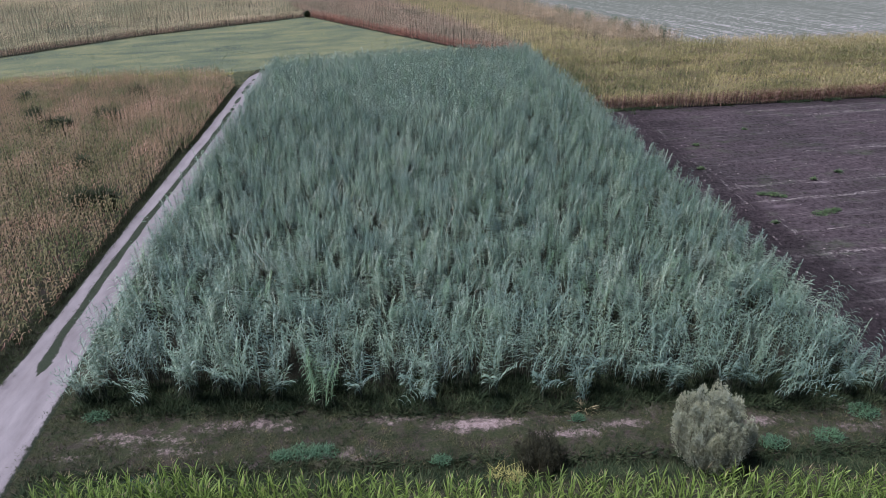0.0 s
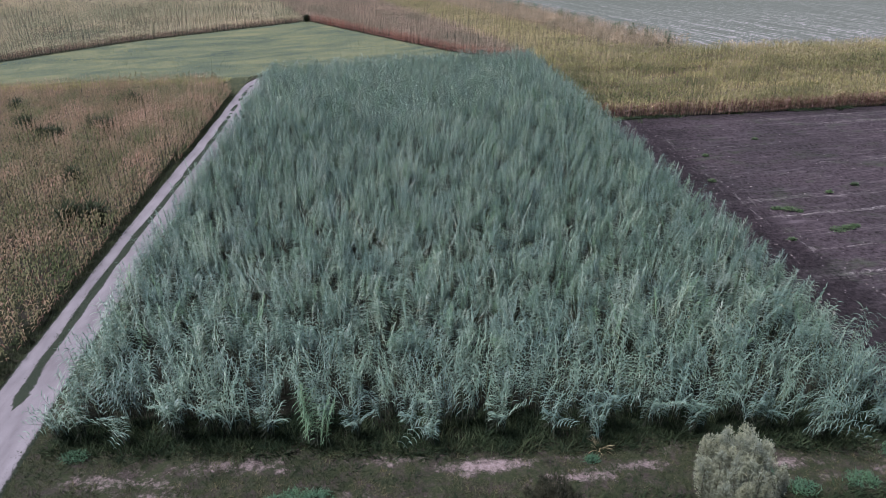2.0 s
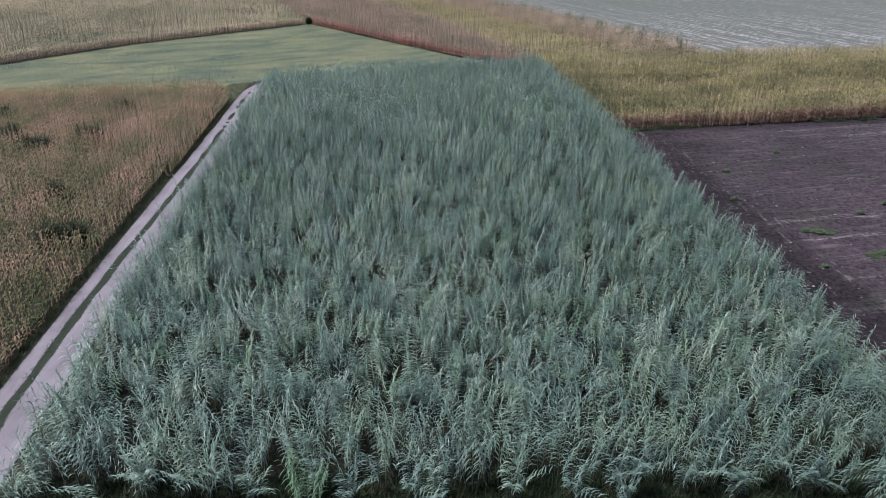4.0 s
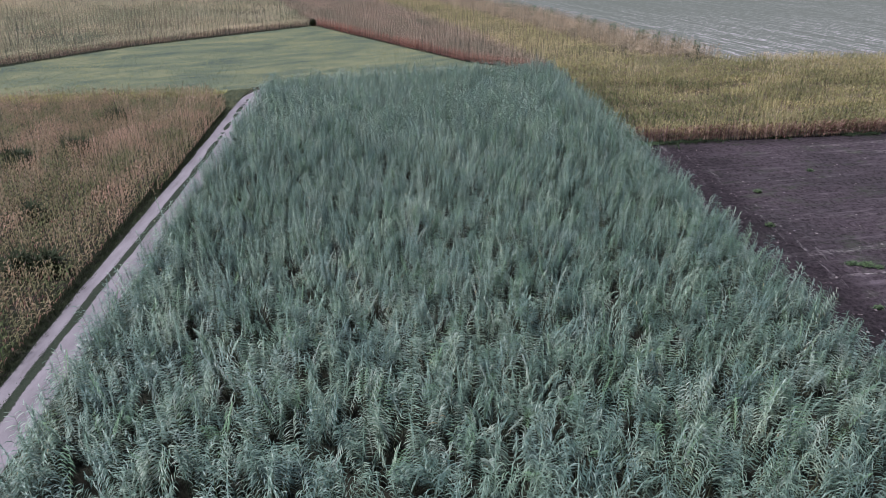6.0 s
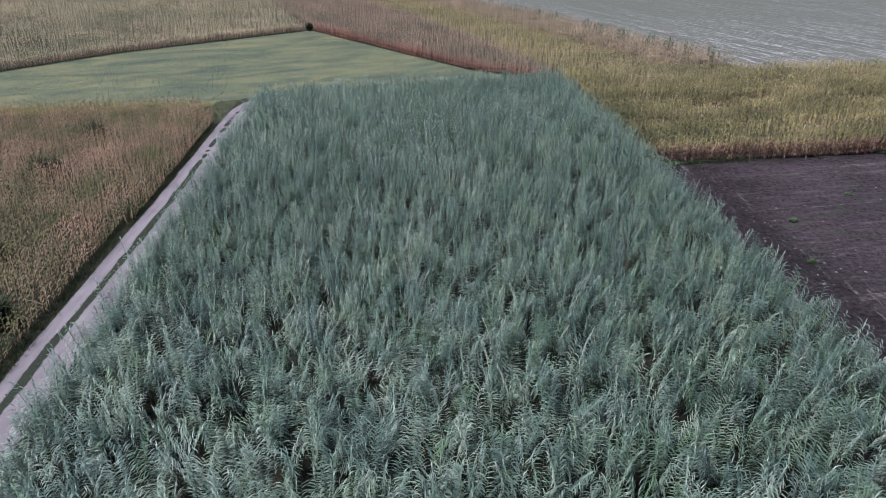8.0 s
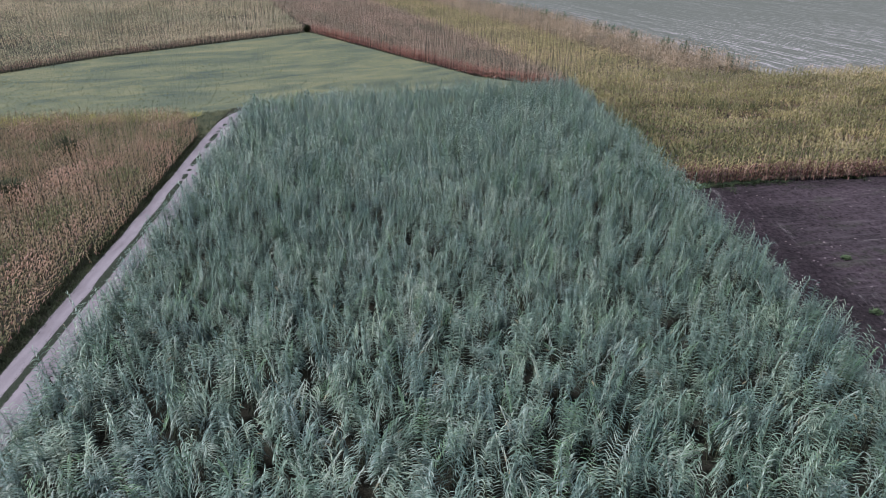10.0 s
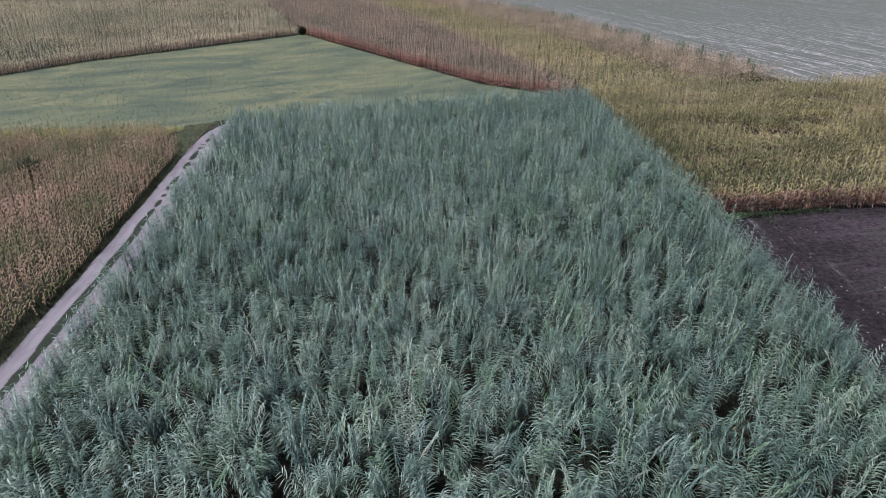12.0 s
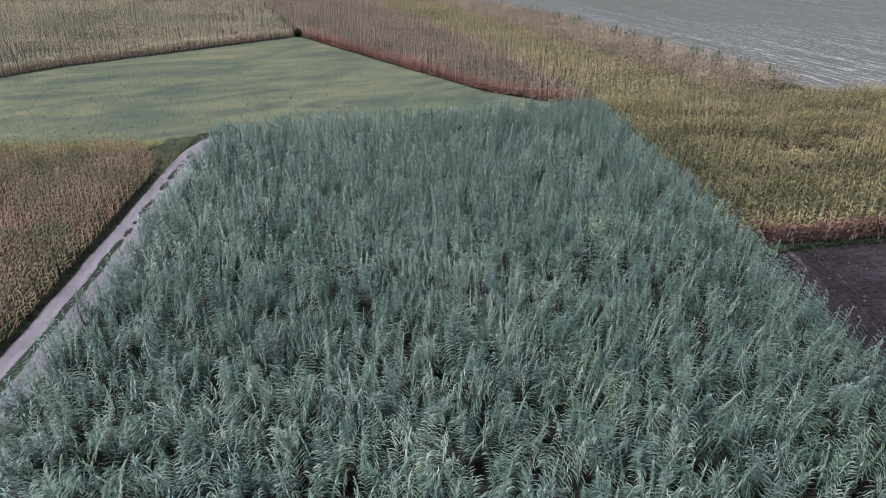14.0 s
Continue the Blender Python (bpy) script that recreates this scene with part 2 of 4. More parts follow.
def wave(x, y, size, seed=0):
    """Smooth value noise in 0 to 1 over the plan."""
    x, y = np.asarray(x, float) / size + seed * 17.3, np.asarray(y, float) / size - seed * 9.1
    i, j = np.floor(x), np.floor(y)
    u, v = x - i, y - j
    u, v = u * u * (3 - 2 * u), v * v * (3 - 2 * v)

    def h(a, b):
        s = np.sin(a * 127.1 + b * 311.7 + seed * 74.7) * 43758.5453
        return s - np.floor(s)

    return (h(i, j) * (1 - u) + h(i + 1, j) * u) * (1 - v) + (h(i, j + 1) * (1 - u) + h(i + 1, j + 1) * u) * v


def inside(x, y, poly):
    """Which points lie in a polygon of the plan."""
    hit = np.zeros(len(x), bool)
    for (x0, y0), (x1, y1) in zip(poly, poly[1:] + poly[:1]):
        if y0 != y1:
            hit ^= ((y0 > y) != (y1 > y)) & (x < (x1 - x0) * (y - y0) / (y1 - y0) + x0)
    return hit


class Sprig:
    """Blades, stems and spikes gathered into plain arrays: one plant, to be repeated."""

    def __init__(self):
        self.v, self.f, self.k, self.count = [], [], [], 0

    def blade(self, at, way, length, width, rise, droop, cuts=3, slot=0, drift=0.0):
        """An arching leaf that leaves `at` in compass direction `way`, rising by `rise` and bending over by `droop` (radians)."""
        p, n0 = np.array(at, float), len(self.v)
        self.count += 1
        tilt = 0.3 if (self.count // 2) % 2 else -0.3
        side_of = {1: (0.8, 0), 2: (0.7, 1.0, 0), 3: (0.6, 1.0, 0.75, 0), 4: (0.6, 1.0, 0.95, 0.6, 0)}[cuts]
        for i, w in enumerate(side_of):
            a, e = way + drift * i / cuts, rise - droop * (i + 0.3) / cuts
            side = np.array((-sin(a), cos(a), tilt)) * (w * width / 2)
            if w:
                self.v += [p - side, p + side]
            else:
                self.v.append(p.copy())
            p = p + np.array((cos(a) * cos(e), sin(a) * cos(e), sin(e))) * (length / cuts)
        for i in range(cuts):
            a = n0 + 2 * i
            self.f.append((a, a + 1, a + 2) if i == cuts - 1 else (a, a + 1, a + 3, a + 2))
            self.k.append(slot)

    def tube(self, points, radii, sides=3, slot=0):
        n0 = len(self.v)
        for p, r in zip(points, radii):
            for s in range(sides):
                a = 2 * pi * s / sides
                self.v.append(np.array(p, float) + np.array((cos(a), sin(a), 0)) * r)
        for i in range(len(points) - 1):
            for s in range(sides):
                a, b = n0 + i * sides + s, n0 + i * sides + (s + 1) % sides
                self.f.append((a, b, b + sides, a + sides))
                self.k.append(slot)

    def arrays(self):
        return np.array(self.v, np.float32), np.concatenate([np.array(f) for f in self.f]), np.array([len(f) for f in self.f]), np.array(self.k)


def mesh_of(name, v, loops, sizes, slots, materials, tone=None):
    me = bpy.data.meshes.new(name)
    me.vertices.add(len(v))
    me.vertices.foreach_set("co", np.ascontiguousarray(v, np.float32).ravel())
    me.loops.add(len(loops))
    me.loops.foreach_set("vertex_index", loops.astype(np.int32))
    me.polygons.add(len(sizes))
    me.polygons.foreach_set("loop_start", np.concatenate(([0], np.cumsum(sizes)[:-1])).astype(np.int32))
    for m in materials:
        me.materials.append(m)
    me.polygons.foreach_set("material_index", slots.astype(np.int32))
    me.polygons.foreach_set("use_smooth", np.ones(len(sizes), bool))
    a = me.attributes.new("tone", "FLOAT", "POINT")
    a.data.foreach_set("value", np.full(len(v), 0.5, np.float32) if tone is None else tone.astype(np.float32))
    me.update(calc_edges=True)
    return me


def mesh_from(name, sprig, materials):
    return mesh_of(name, *sprig.arrays(), materials)


def sow(name, sprigs, x, y, z, turn, size, materials, tall=None, ripe=None):
    """One mesh of many plants: each takes one of the sprigs at random."""
    packs = [s.arrays() for s in sprigs]
    pick = rng.integers(0, len(packs), len(x))
    tall = size if tall is None else tall
    # ripeness: single plants differ, and neighbours share a little of it
    if ripe is None:
        ripe = np.clip(0.5 + 0.6 * (rng.random(len(x)) - 0.5) + 1.6 * (wave(x, y, 1.1, 61) - 0.5) * wave(x, y, 6.0, 62), 0, 1) if len(x) > 2000 else rng.random(len(x))
    vs, ls, ss, ks, ts, base = [], [], [], [], [], 0
    for k, (v, l, s, m) in enumerate(packs):
        who = np.nonzero(pick == k)[0]
        if not len(who):
            continue
        c, sn = np.cos(turn[who])[:, None], np.sin(turn[who])[:, None]
        w = np.empty((len(who), len(v), 3), np.float32)
        w[:, :, 0] = (v[:, 0] * c - v[:, 1] * sn) * size[who][:, None] + x[who][:, None]
        w[:, :, 1] = (v[:, 0] * sn + v[:, 1] * c) * size[who][:, None] + y[who][:, None]
        w[:, :, 2] = v[:, 2] * tall[who][:, None] + z[who][:, None]
        vs.append(w.reshape(-1, 3))
        ls.append((l[None, :] + (base + np.arange(len(who)) * len(v))[:, None]).ravel())
        ss.append(np.tile(s, len(who)))
        ks.append(np.tile(m, len(who)))
        ts.append(np.repeat(ripe[who], len(v)))
        base += len(who) * len(v)
    return mesh_of(name, np.concatenate(vs), np.concatenate(ls), np.concatenate(ss), np.concatenate(ks), materials, np.concatenate(ts))


def stuff(name, me, label, category):
    return tagged(new(name, me), label, category, kind="stuff")


def scatter(poly, step, row=None, turn=0.0, loose=0.5):
    """Points over a polygon: a loosened grid, with rows of that spacing if `row` is given, turned by degrees."""
    px, py = np.array([p[0] for p in poly]), np.array([p[1] for p in poly])
    c, s = cos(radians(turn)), sin(radians(turn))
    u, v = px * c + py * s, -px * s + py * c
    row = row or step
    gu, gv = np.meshgrid(np.arange(u.min(), u.max(), row), np.arange(v.min(), v.max(), step))
    gu, gv = gu.ravel(), gv.ravel()
    gu = gu + rng.uniform(-0.5, 0.5, len(gu)) * row * loose
    gv = gv + rng.uniform(-0.5, 0.5, len(gv)) * step
    x, y = gu * c - gv * s, gu * s + gv * c
    keep = inside(x, y, poly)
    return x[keep], y[keep]


# ---- plan ----
def ditch_line(x):
    return 22.1 - 0.035 * x


def height(x, y):
    """The ground: level fields with a shallow ditch before the reeds and small unevenness."""
    d = np.asarray(y) - ditch_line(np.asarray(x, float))
    near = np.clip((np.asarray(x, float) + 17.5) / 1.5, 0, 1)
    dip = -0.4 * np.exp(-((d / 0.65) ** 2)) * near
    bumps = (wave(x, y, 1.3, 3) - 0.5) * 0.10 + (wave(x, y, 0.45, 4) - 0.5) * 0.05
    calm = np.exp(-(((np.asarray(y) - 23) / 9.0) ** 4)) * near
    return dip + bumps * calm


REEDS = [(-17.3, 28.3), (-12, 28.0), (-4, 27.6), (1, 27.0), (10, 26.8), (16, 27.0), (21, 25.6), (26.7, 25.6), (26.9, 60), (27.4, 80), (27.2, 124.6), (22, 124.0), (8, 120.0), (-6, 116.5), (-18.4, 113.0), (-18.3, 80), (-17.8, 50), (-17.3, 32)]
ROAD_MID = [(-19.4, -40), (-19.75, 15), (-20.0, 24), (-20.15, 30), (-20.4, 42), (-20.6, 50), (-20.65, 64), (-20.65, 78), (-20.75, 92), (-20.95, 102), (-20.95, 108), (-20.7, 113), (-19.8, 116.2), (-18, 117.4), (-14.5, 117.3)]
MAIZE_LEFT = [(-120, 24), (-22.6, 24), (-22.7, 45), (-22.75, 62), (-22.8, 90), (-23.1, 102), (-23.9, 108), (-27, 112), (-40, 110.5), (-60, 107), (-120, 97)]
MAIZE_RIGHT = [(28.2, 87.5), (33, 87.3), (49, 88.5), (75, 92.4), (118, 98), (118, 142), (110, 141), (66, 136), (52, 136), (29, 133)]
MEADOW_AREA = [(-98, 102), (-60, 108.5), (-40, 112), (-27, 113.2), (-24.4, 114.4), (-22.6, 118.4), (-20, 119.8), (-14, 119.6), (-4, 118.6), (8, 121.6), (22, 125.6), (27.4, 127.5), (26, 131), (14, 140), (0, 160), (-20, 189.6), (-55, 157), (-72, 133)]
MAIZE_FARLEFT = [(-98, 103.5), (-72, 133.5), (-55, 157.5), (-21, 190), (-43, 262), (-60, 320), (-220, 320), (-220, 103)]
MAIZE_REDDISH = [(-20, 190), (0, 161), (14, 140.5), (27, 130), (29, 135), (18, 176), (4, 220), (-10, 258), (-30, 320), (-60, 320), (-43, 262)]
MAIZE_STRIP = [(29, 135), (28.2, 128), (50, 137), (46, 150), (41, 164), (27, 206), (0, 277), (-14, 320), (-30, 320), (-10, 258), (4, 220), (18, 176)]
WEEDS = [(50, 137), (66, 143), (56, 172), (43, 215), (12, 277), (-4, 320), (-14, 320), (0, 277), (27, 206), (41, 164), (46, 150)]

BARE = [(4.4, 24.95, 2.3, 0.45, 1.0), (8.9, 23.9, 2.2, 0.4, 0.75), (-7.8, 25.9, 3.5, 0.7, 0.52), (-2.3, 23.3, 2.0, 0.5, 0.5), (-13.5, 25.3, 3.0, 0.8, 0.5), (18.5, 24.0, 3.6, 0.6, 0.52), (24.0, 23.2, 3.0, 0.6, 0.5), (-11.0, 24.2, 2.4, 0.5, 0.45), (12.0, 24.4, 2.0, 0.5, 0.5), (0.0, 25.7, 3.0, 0.4, 0.45)]

for k in range(26):
    BARE.append((-16 + 1.75 * k, 24.2 + 1.3 * sin(k * 2.3), 1.2 + 0.6 * cos(k * 1.7), 0.35 + 0.12 * sin(k * 3.1), 0.4 + 0.1 * cos(k * 4.1)))


def bareness(x, y):
    b = np.zeros(np.shape(x))
    for cx, cy, rx, ry, most in BARE:
        b = np.maximum(b, most * np.exp(-(((x - cx) / rx) ** 2 + ((y - cy) / ry) ** 2)))
    return b


# ---- ground: one sheet to the horizon ----
def axis(fine0, fine1, step, far):
    out = np.geomspace(2, far, 16)
    return np.concatenate((fine0 - out[::-1], np.arange(fine0, fine1, step), [fine1], fine1 + out))


def sheet(name, xs, ys, zfun, material, extra=None, warp=None):
    gx, gy = np.meshgrid(xs, ys)
    if warp:
        gx, gy = warp(gx, gy)
    z = zfun(gx, gy)
    nx, ny = len(xs), len(ys)
    i = (np.arange(ny - 1)[:, None] * nx + np.arange(nx - 1)[None, :]).ravel()
    loops = np.stack((i, i + 1, i + nx + 1, i + nx), 1).ravel()
    me = mesh_of(name, np.stack((gx.ravel(), gy.ravel(), z.ravel()), 1), loops, np.full(len(i), 4), np.zeros(len(i), int), [material])
    for key, fun in (extra or {}).items():
        a = me.attributes.new(key, "FLOAT", "POINT")
        a.data.foreach_set("value", fun(gx, gy).ravel().astype(np.float32))
    return new(name, me)


# the reed outline also masks where that shade darkens the ground colour
ground = sheet("ground", axis(-28, 40, 0.36, 2500), np.concatenate((14 - np.geomspace(2, 2500, 16)[::-1], np.arange(14, 30, 0.2), np.arange(30, 130, 2.0), 130 + np.geomspace(3, 2400, 16))), height, GROUND, {"bare": bareness, "reed_shade": lambda x, y: inside(x.ravel(), y.ravel(), REEDS).astype(float)})
tagged(ground, "level farmland with dark soil, thin turf and sandy patches", "ground", kind="structure")


# ---- the farm track ----
def track():
    px, py = np.array([p[0] for p in ROAD_MID]), np.array([p[1] for p in ROAD_MID])
    d = np.concatenate(([0], np.cumsum(np.hypot(np.diff(px), np.diff(py)))))
    s = np.arange(0, d[-1], 0.35)
    x, y = np.interp(s, d, px), np.interp(s, d, py)
    k = np.ones(9) / 9
    for _ in range(3):
        x[4:-4], y[4:-4] = np.convolve(x, k, "valid"), np.convolve(y, k, "valid")
    tx, ty = np.gradient(x), np.gradient(y)
    n = np.hypot(tx, ty)
    return x, y, ty / n, -tx / n


tx_, ty_, nx_, ny_ = track()


STRIP = [(31.0, 89.7), (90.0, 91.9), (92.4, 93.3), (94.0, 98.1), (100.1, 102.5), (102.9, 106.3), (106.7, 107.6), (108.2, 108.7), (109.4, 110.8)]


def on_strip(y):
    """How fully grass covers the middle of the track."""
    return np.max([np.sqrt(np.clip(np.minimum(y - a, b - y) / min(0.9, (b - a) / 2), 0, 1)) for a, b in STRIP], axis=0)


def strip_shift(y):
    """Where the grassy middle lies across the track."""
    return np.interp(y, [31, 35, 44, 58, 70, 84, 95, 110], [-0.15, -0.4, -0.5, -0.3, -0.14, -0.22, -0.42, -0.5])


def build_track():
    across = np.linspace(-1.8, 1.8, 36)
    u = np.broadcast_to(across, (len(tx_), len(across)))
    wob = (wave(ty_, ty_ * 0, 2.3, 5) - 0.5) * 0.2
    wide = 1.04 + np.clip((33 - ty_) / 25, 0, 0.14)
    gx = tx_[:, None] + nx_[:, None] * (u * wide[:, None] + wob[:, None])
    gy = ty_[:, None] + ny_[:, None] * (u * wide[:, None] + wob[:, None])
    rut = 0.05 * np.exp(-(((np.abs(u) - 0.9) / 0.35) ** 2))
    z = 0.075 - rut - 0.09 * np.clip((np.abs(u) - 1.4) / 0.4, 0, 1) ** 2 + (wave(gx, gy, 0.6, 8) - 0.5) * 0.03
    strip = np.exp(-(((u - strip_shift(gy)) / ((0.26 + 0.16 * wave(gy, gy * 0, 1.9, 9)) * (0.02 + on_strip(gy)))) ** 4)) * (on_strip(gy) > 0)
    dirt = np.maximum(strip * 0.95, np.clip((np.abs(u) - 1.4) / 0.35, 0, 1))
    nx, ny = len(across), len(tx_)
    i = (np.arange(ny - 1)[:, None] * nx + np.arange(nx - 1)[None, :]).ravel()
    loops = np.stack((i, i + 1, i + nx + 1, i + nx), 1).ravel()
    me = mesh_of("dirt_road", np.stack((gx.ravel(), gy.ravel(), z.ravel()), 1), loops, np.full(len(i), 4), np.zeros(len(i), int), [ROAD])
    a = me.attributes.new("dirt", "FLOAT", "POINT")
    a.data.foreach_set("value", dirt.ravel().astype(np.float32))
    return tagged(new("road", me), "pale chalky farm track with a grassy middle strip", "dirt road", kind="structure")


build_track()


# ---- tilled and pale fields ----
def furrows(x, y):
    c, s = cos(radians(FURROW)), sin(radians(FURROW))
    v = -x * s + y * c
    rough = (wave(x, y, 0.9, 11) - 0.5) * 0.16 + (wave(x, y, 3.5, 12) - 0.5) * 0.12
    lip = 0.16 * np.exp(-(((x - 29.0) / 0.5) ** 2))
    rim = np.clip(np.minimum.reduce([(x - 27.2) / 0.8, (86.6 + (x - 28) * 0.107 - y) / 0.8]), 0, 1)
    return 0.02 + (0.12 + 0.04 * np.sin(v * 2 * pi / 0.75) + rough + lip) * rim


def dark_edge(x, y):
    """Darker soil beside the reeds, along the maize and in their corner."""
    side = np.clip((35.5 - x) / 2.5, 0, 1)
    end = np.clip((y - (82.5 + (x - 28) * 0.107)) / 3.0, 0, 1)
    corner = np.exp(-(((x - 30) / 9) ** 2 + ((y - 82) / 14) ** 2))
    return np.clip(np.maximum.reduce([side, end, corner]) * (0.7 + 0.6 * wave(x, y, 2.2, 13)), 0, 1)


soil_x = np.concatenate((np.arange(27.2, 60, 0.4), np.arange(60, 141, 1.5)))
soil = sheet("soil_field", soil_x, np.linspace(0, 1, 190), furrows, SOIL, {"dark_edge": dark_edge, "wisps": lambda x, y: np.exp(-(((x - 34.4 + 0.04 * (y - 45)) / 1.3) ** 2))}, lambda x, y: (x, 8 + y * (78.9 + (x - 27.2) * 0.107)))
tagged(soil, "bare dark purplish-brown tilled soil with faint furrows", "field", kind="structure")

def pale_edge(x):
    return np.where(x > 66, 140 + (x - 66) * 0.12, 140 + (66 - x) * 2.25)


pale = sheet("pale_field", np.arange(-60, 421, 8.0), np.linspace(0, 1, 60), lambda x, y: 0.05 + (wave(x, y, 9, 2) - 0.5) * 0.06, PALE, {"stubble": lambda x, y: 1.6 * np.exp(-(y - pale_edge(x)) / 55.0)},
             lambda x, y: (x, pale_edge(x) + y * y * 420))
tagged(pale, "pale grey-green stubble field with whitish rows", "field", kind="structure")


def meadow_material():
    n = Nodes("meadow_turf", 0.95, 0.05)
    fine, mid = n.noise(2.0, 7, 0.75), n.noise(0.16, 7, 0.66, (2.4, 1, 1), 24, 0.6)
    c = n.ramp(mid, [(0.36, (0.075, 0.094, 0.072)), (0.5, (0.13, 0.142, 0.088)), (0.66, (0.20, 0.192, 0.105))])
    n.colour(n.mix(0.5, c, n.mix(1.0, c, n.ramp(fine, [(0.3, (0.7, 0.7, 0.7)), (0.7, (1.2, 1.2, 1.2))]), "MULTIPLY")))
    n.bump(fine, 0.6, 0.2)
    return n.m


def meadow_sheet():
    """A low cushion of turf that fills the meadow's outline."""
    bm = bmesh.new()
    top = [bm.verts.new((x, y, 0.03)) for x, y in MEADOW_AREA]
    foot = [bm.verts.new((x, y, -0.1)) for x, y in MEADOW_AREA]
    bm.faces.new(top)
    for i in range(len(top)):
        bm.faces.new((top[i - 1], foot[i - 1], foot[i], top[i]))
    bmesh.ops.recalc_face_normals(bm, faces=bm.faces)
    bmesh.ops.triangulate(bm, faces=bm.faces)
    me = bpy.data.meshes.new("meadow")
    bm.to_mesh(me)
    me.materials.append(meadow_material())
    tagged(new("meadow", me), "soft green meadow of long uncut grass", "meadow", kind="structure")


meadow_sheet()


def tuft(blades, tall, width, cuts=1, spread=0.12, up=(0.7, 1.4)):
    r = np.random.default_rng(rng.integers(1 << 30))
    s = Sprig()
    for _ in range(blades):
        a = r.uniform(0, 2 * pi)
        d = spread * math.sqrt(r.random())
        s.blade((cos(a) * d, sin(a) * d, -0.02), a + r.normal(0, 0.6), tall * r.uniform(0.6, 1.1), width * r.uniform(0.7, 1.3), r.uniform(*up), r.uniform(0.4, 1.3), cuts)
    return s


# ---- giant reeds ----
def reed_sprig(tall, leaves, cuts, lean, parts=False, low=0.46, broad=1.0, leaf=0, under=0):
    """One cane leaning towards +x: its leaves stand like a comb in two ranks and hang over at their ends."""
    r = np.random.default_rng(rng.integers(1 << 30))
    stem, crown = Sprig(), Sprig()
    sway = r.normal(0, 0.15)

    def at(u):
        return np.array((lean * u ** 2.2, sway * u * u, tall * u * (1 - 0.02 * u) - 0.2 * lean * u ** 4))

    stem.tube([at(u) for u in ((0, 0.5, 0.97) if parts else (0.2, 0.97))], ((0.016, 0.013, 0.004) if parts else (0.017, 0.006)), 3, 1)
    plane = pi / 2 + r.normal(0, 0.3)
    fold = r.uniform(-0.35, 0.35)
    full = r.uniform(0.9, 1.15)
    for i in range(leaves):
        u = low + (1 - low) * ((i + r.uniform(0.1, 0.5)) / leaves) ** 0.9
        top = max(0.0, (u - 0.8) / 0.2)
        side = 1 if i % 2 else -1
        way = plane + (pi if side < 0 else 0) + side * fold + r.normal(0, 0.13)
        length = r.uniform(0.5, 0.72) * full * (1 - 0.4 * top)
        rise = r.uniform(0.6, 1.0) + 0.45 * top
        droop = r.uniform(2.1, 2.9) * (1 - 0.35 * top)
        drift = 0.5 * sin(-0.6 - way)
        slot = 2 if r.random() < (0.05 if u < 0.45 else 0.004) else leaf
        crown.blade(at(min(u, 0.99)), way, length, r.uniform(0.038, 0.052) * broad, rise, droop, cuts, slot, drift)
    # low leaves in the shade colour, added to blacken gaps between canes
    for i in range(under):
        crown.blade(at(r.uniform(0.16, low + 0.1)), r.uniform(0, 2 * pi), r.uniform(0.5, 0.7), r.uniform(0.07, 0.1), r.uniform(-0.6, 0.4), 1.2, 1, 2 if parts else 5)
    if parts:
        return stem, crown
    n = len(stem.v)
    stem.v += crown.v
    stem.f += [tuple(q + n for q in f) for f in crown.f]
    stem.k += crown.k
    return stem


def outward(x, y):
    """The direction out of the stand and how near its rim a cane is (1 at the rim)."""
    left, right, front, back = x + 18.3, 27.1 - x, y - np.interp(x, [-17, 1, 10, 26], [28.2, 27.0, 26.8, 25.6]), np.interp(x, [-17, 26], [112.8, 124.4]) - y
    d = np.stack((left, right, front, back))
    k = d.argmin(0)
    return np.array((pi, 0.0, -pi / 2, pi / 2))[k], np.clip(1 - d.min(0) / 1.3, 0, 1)


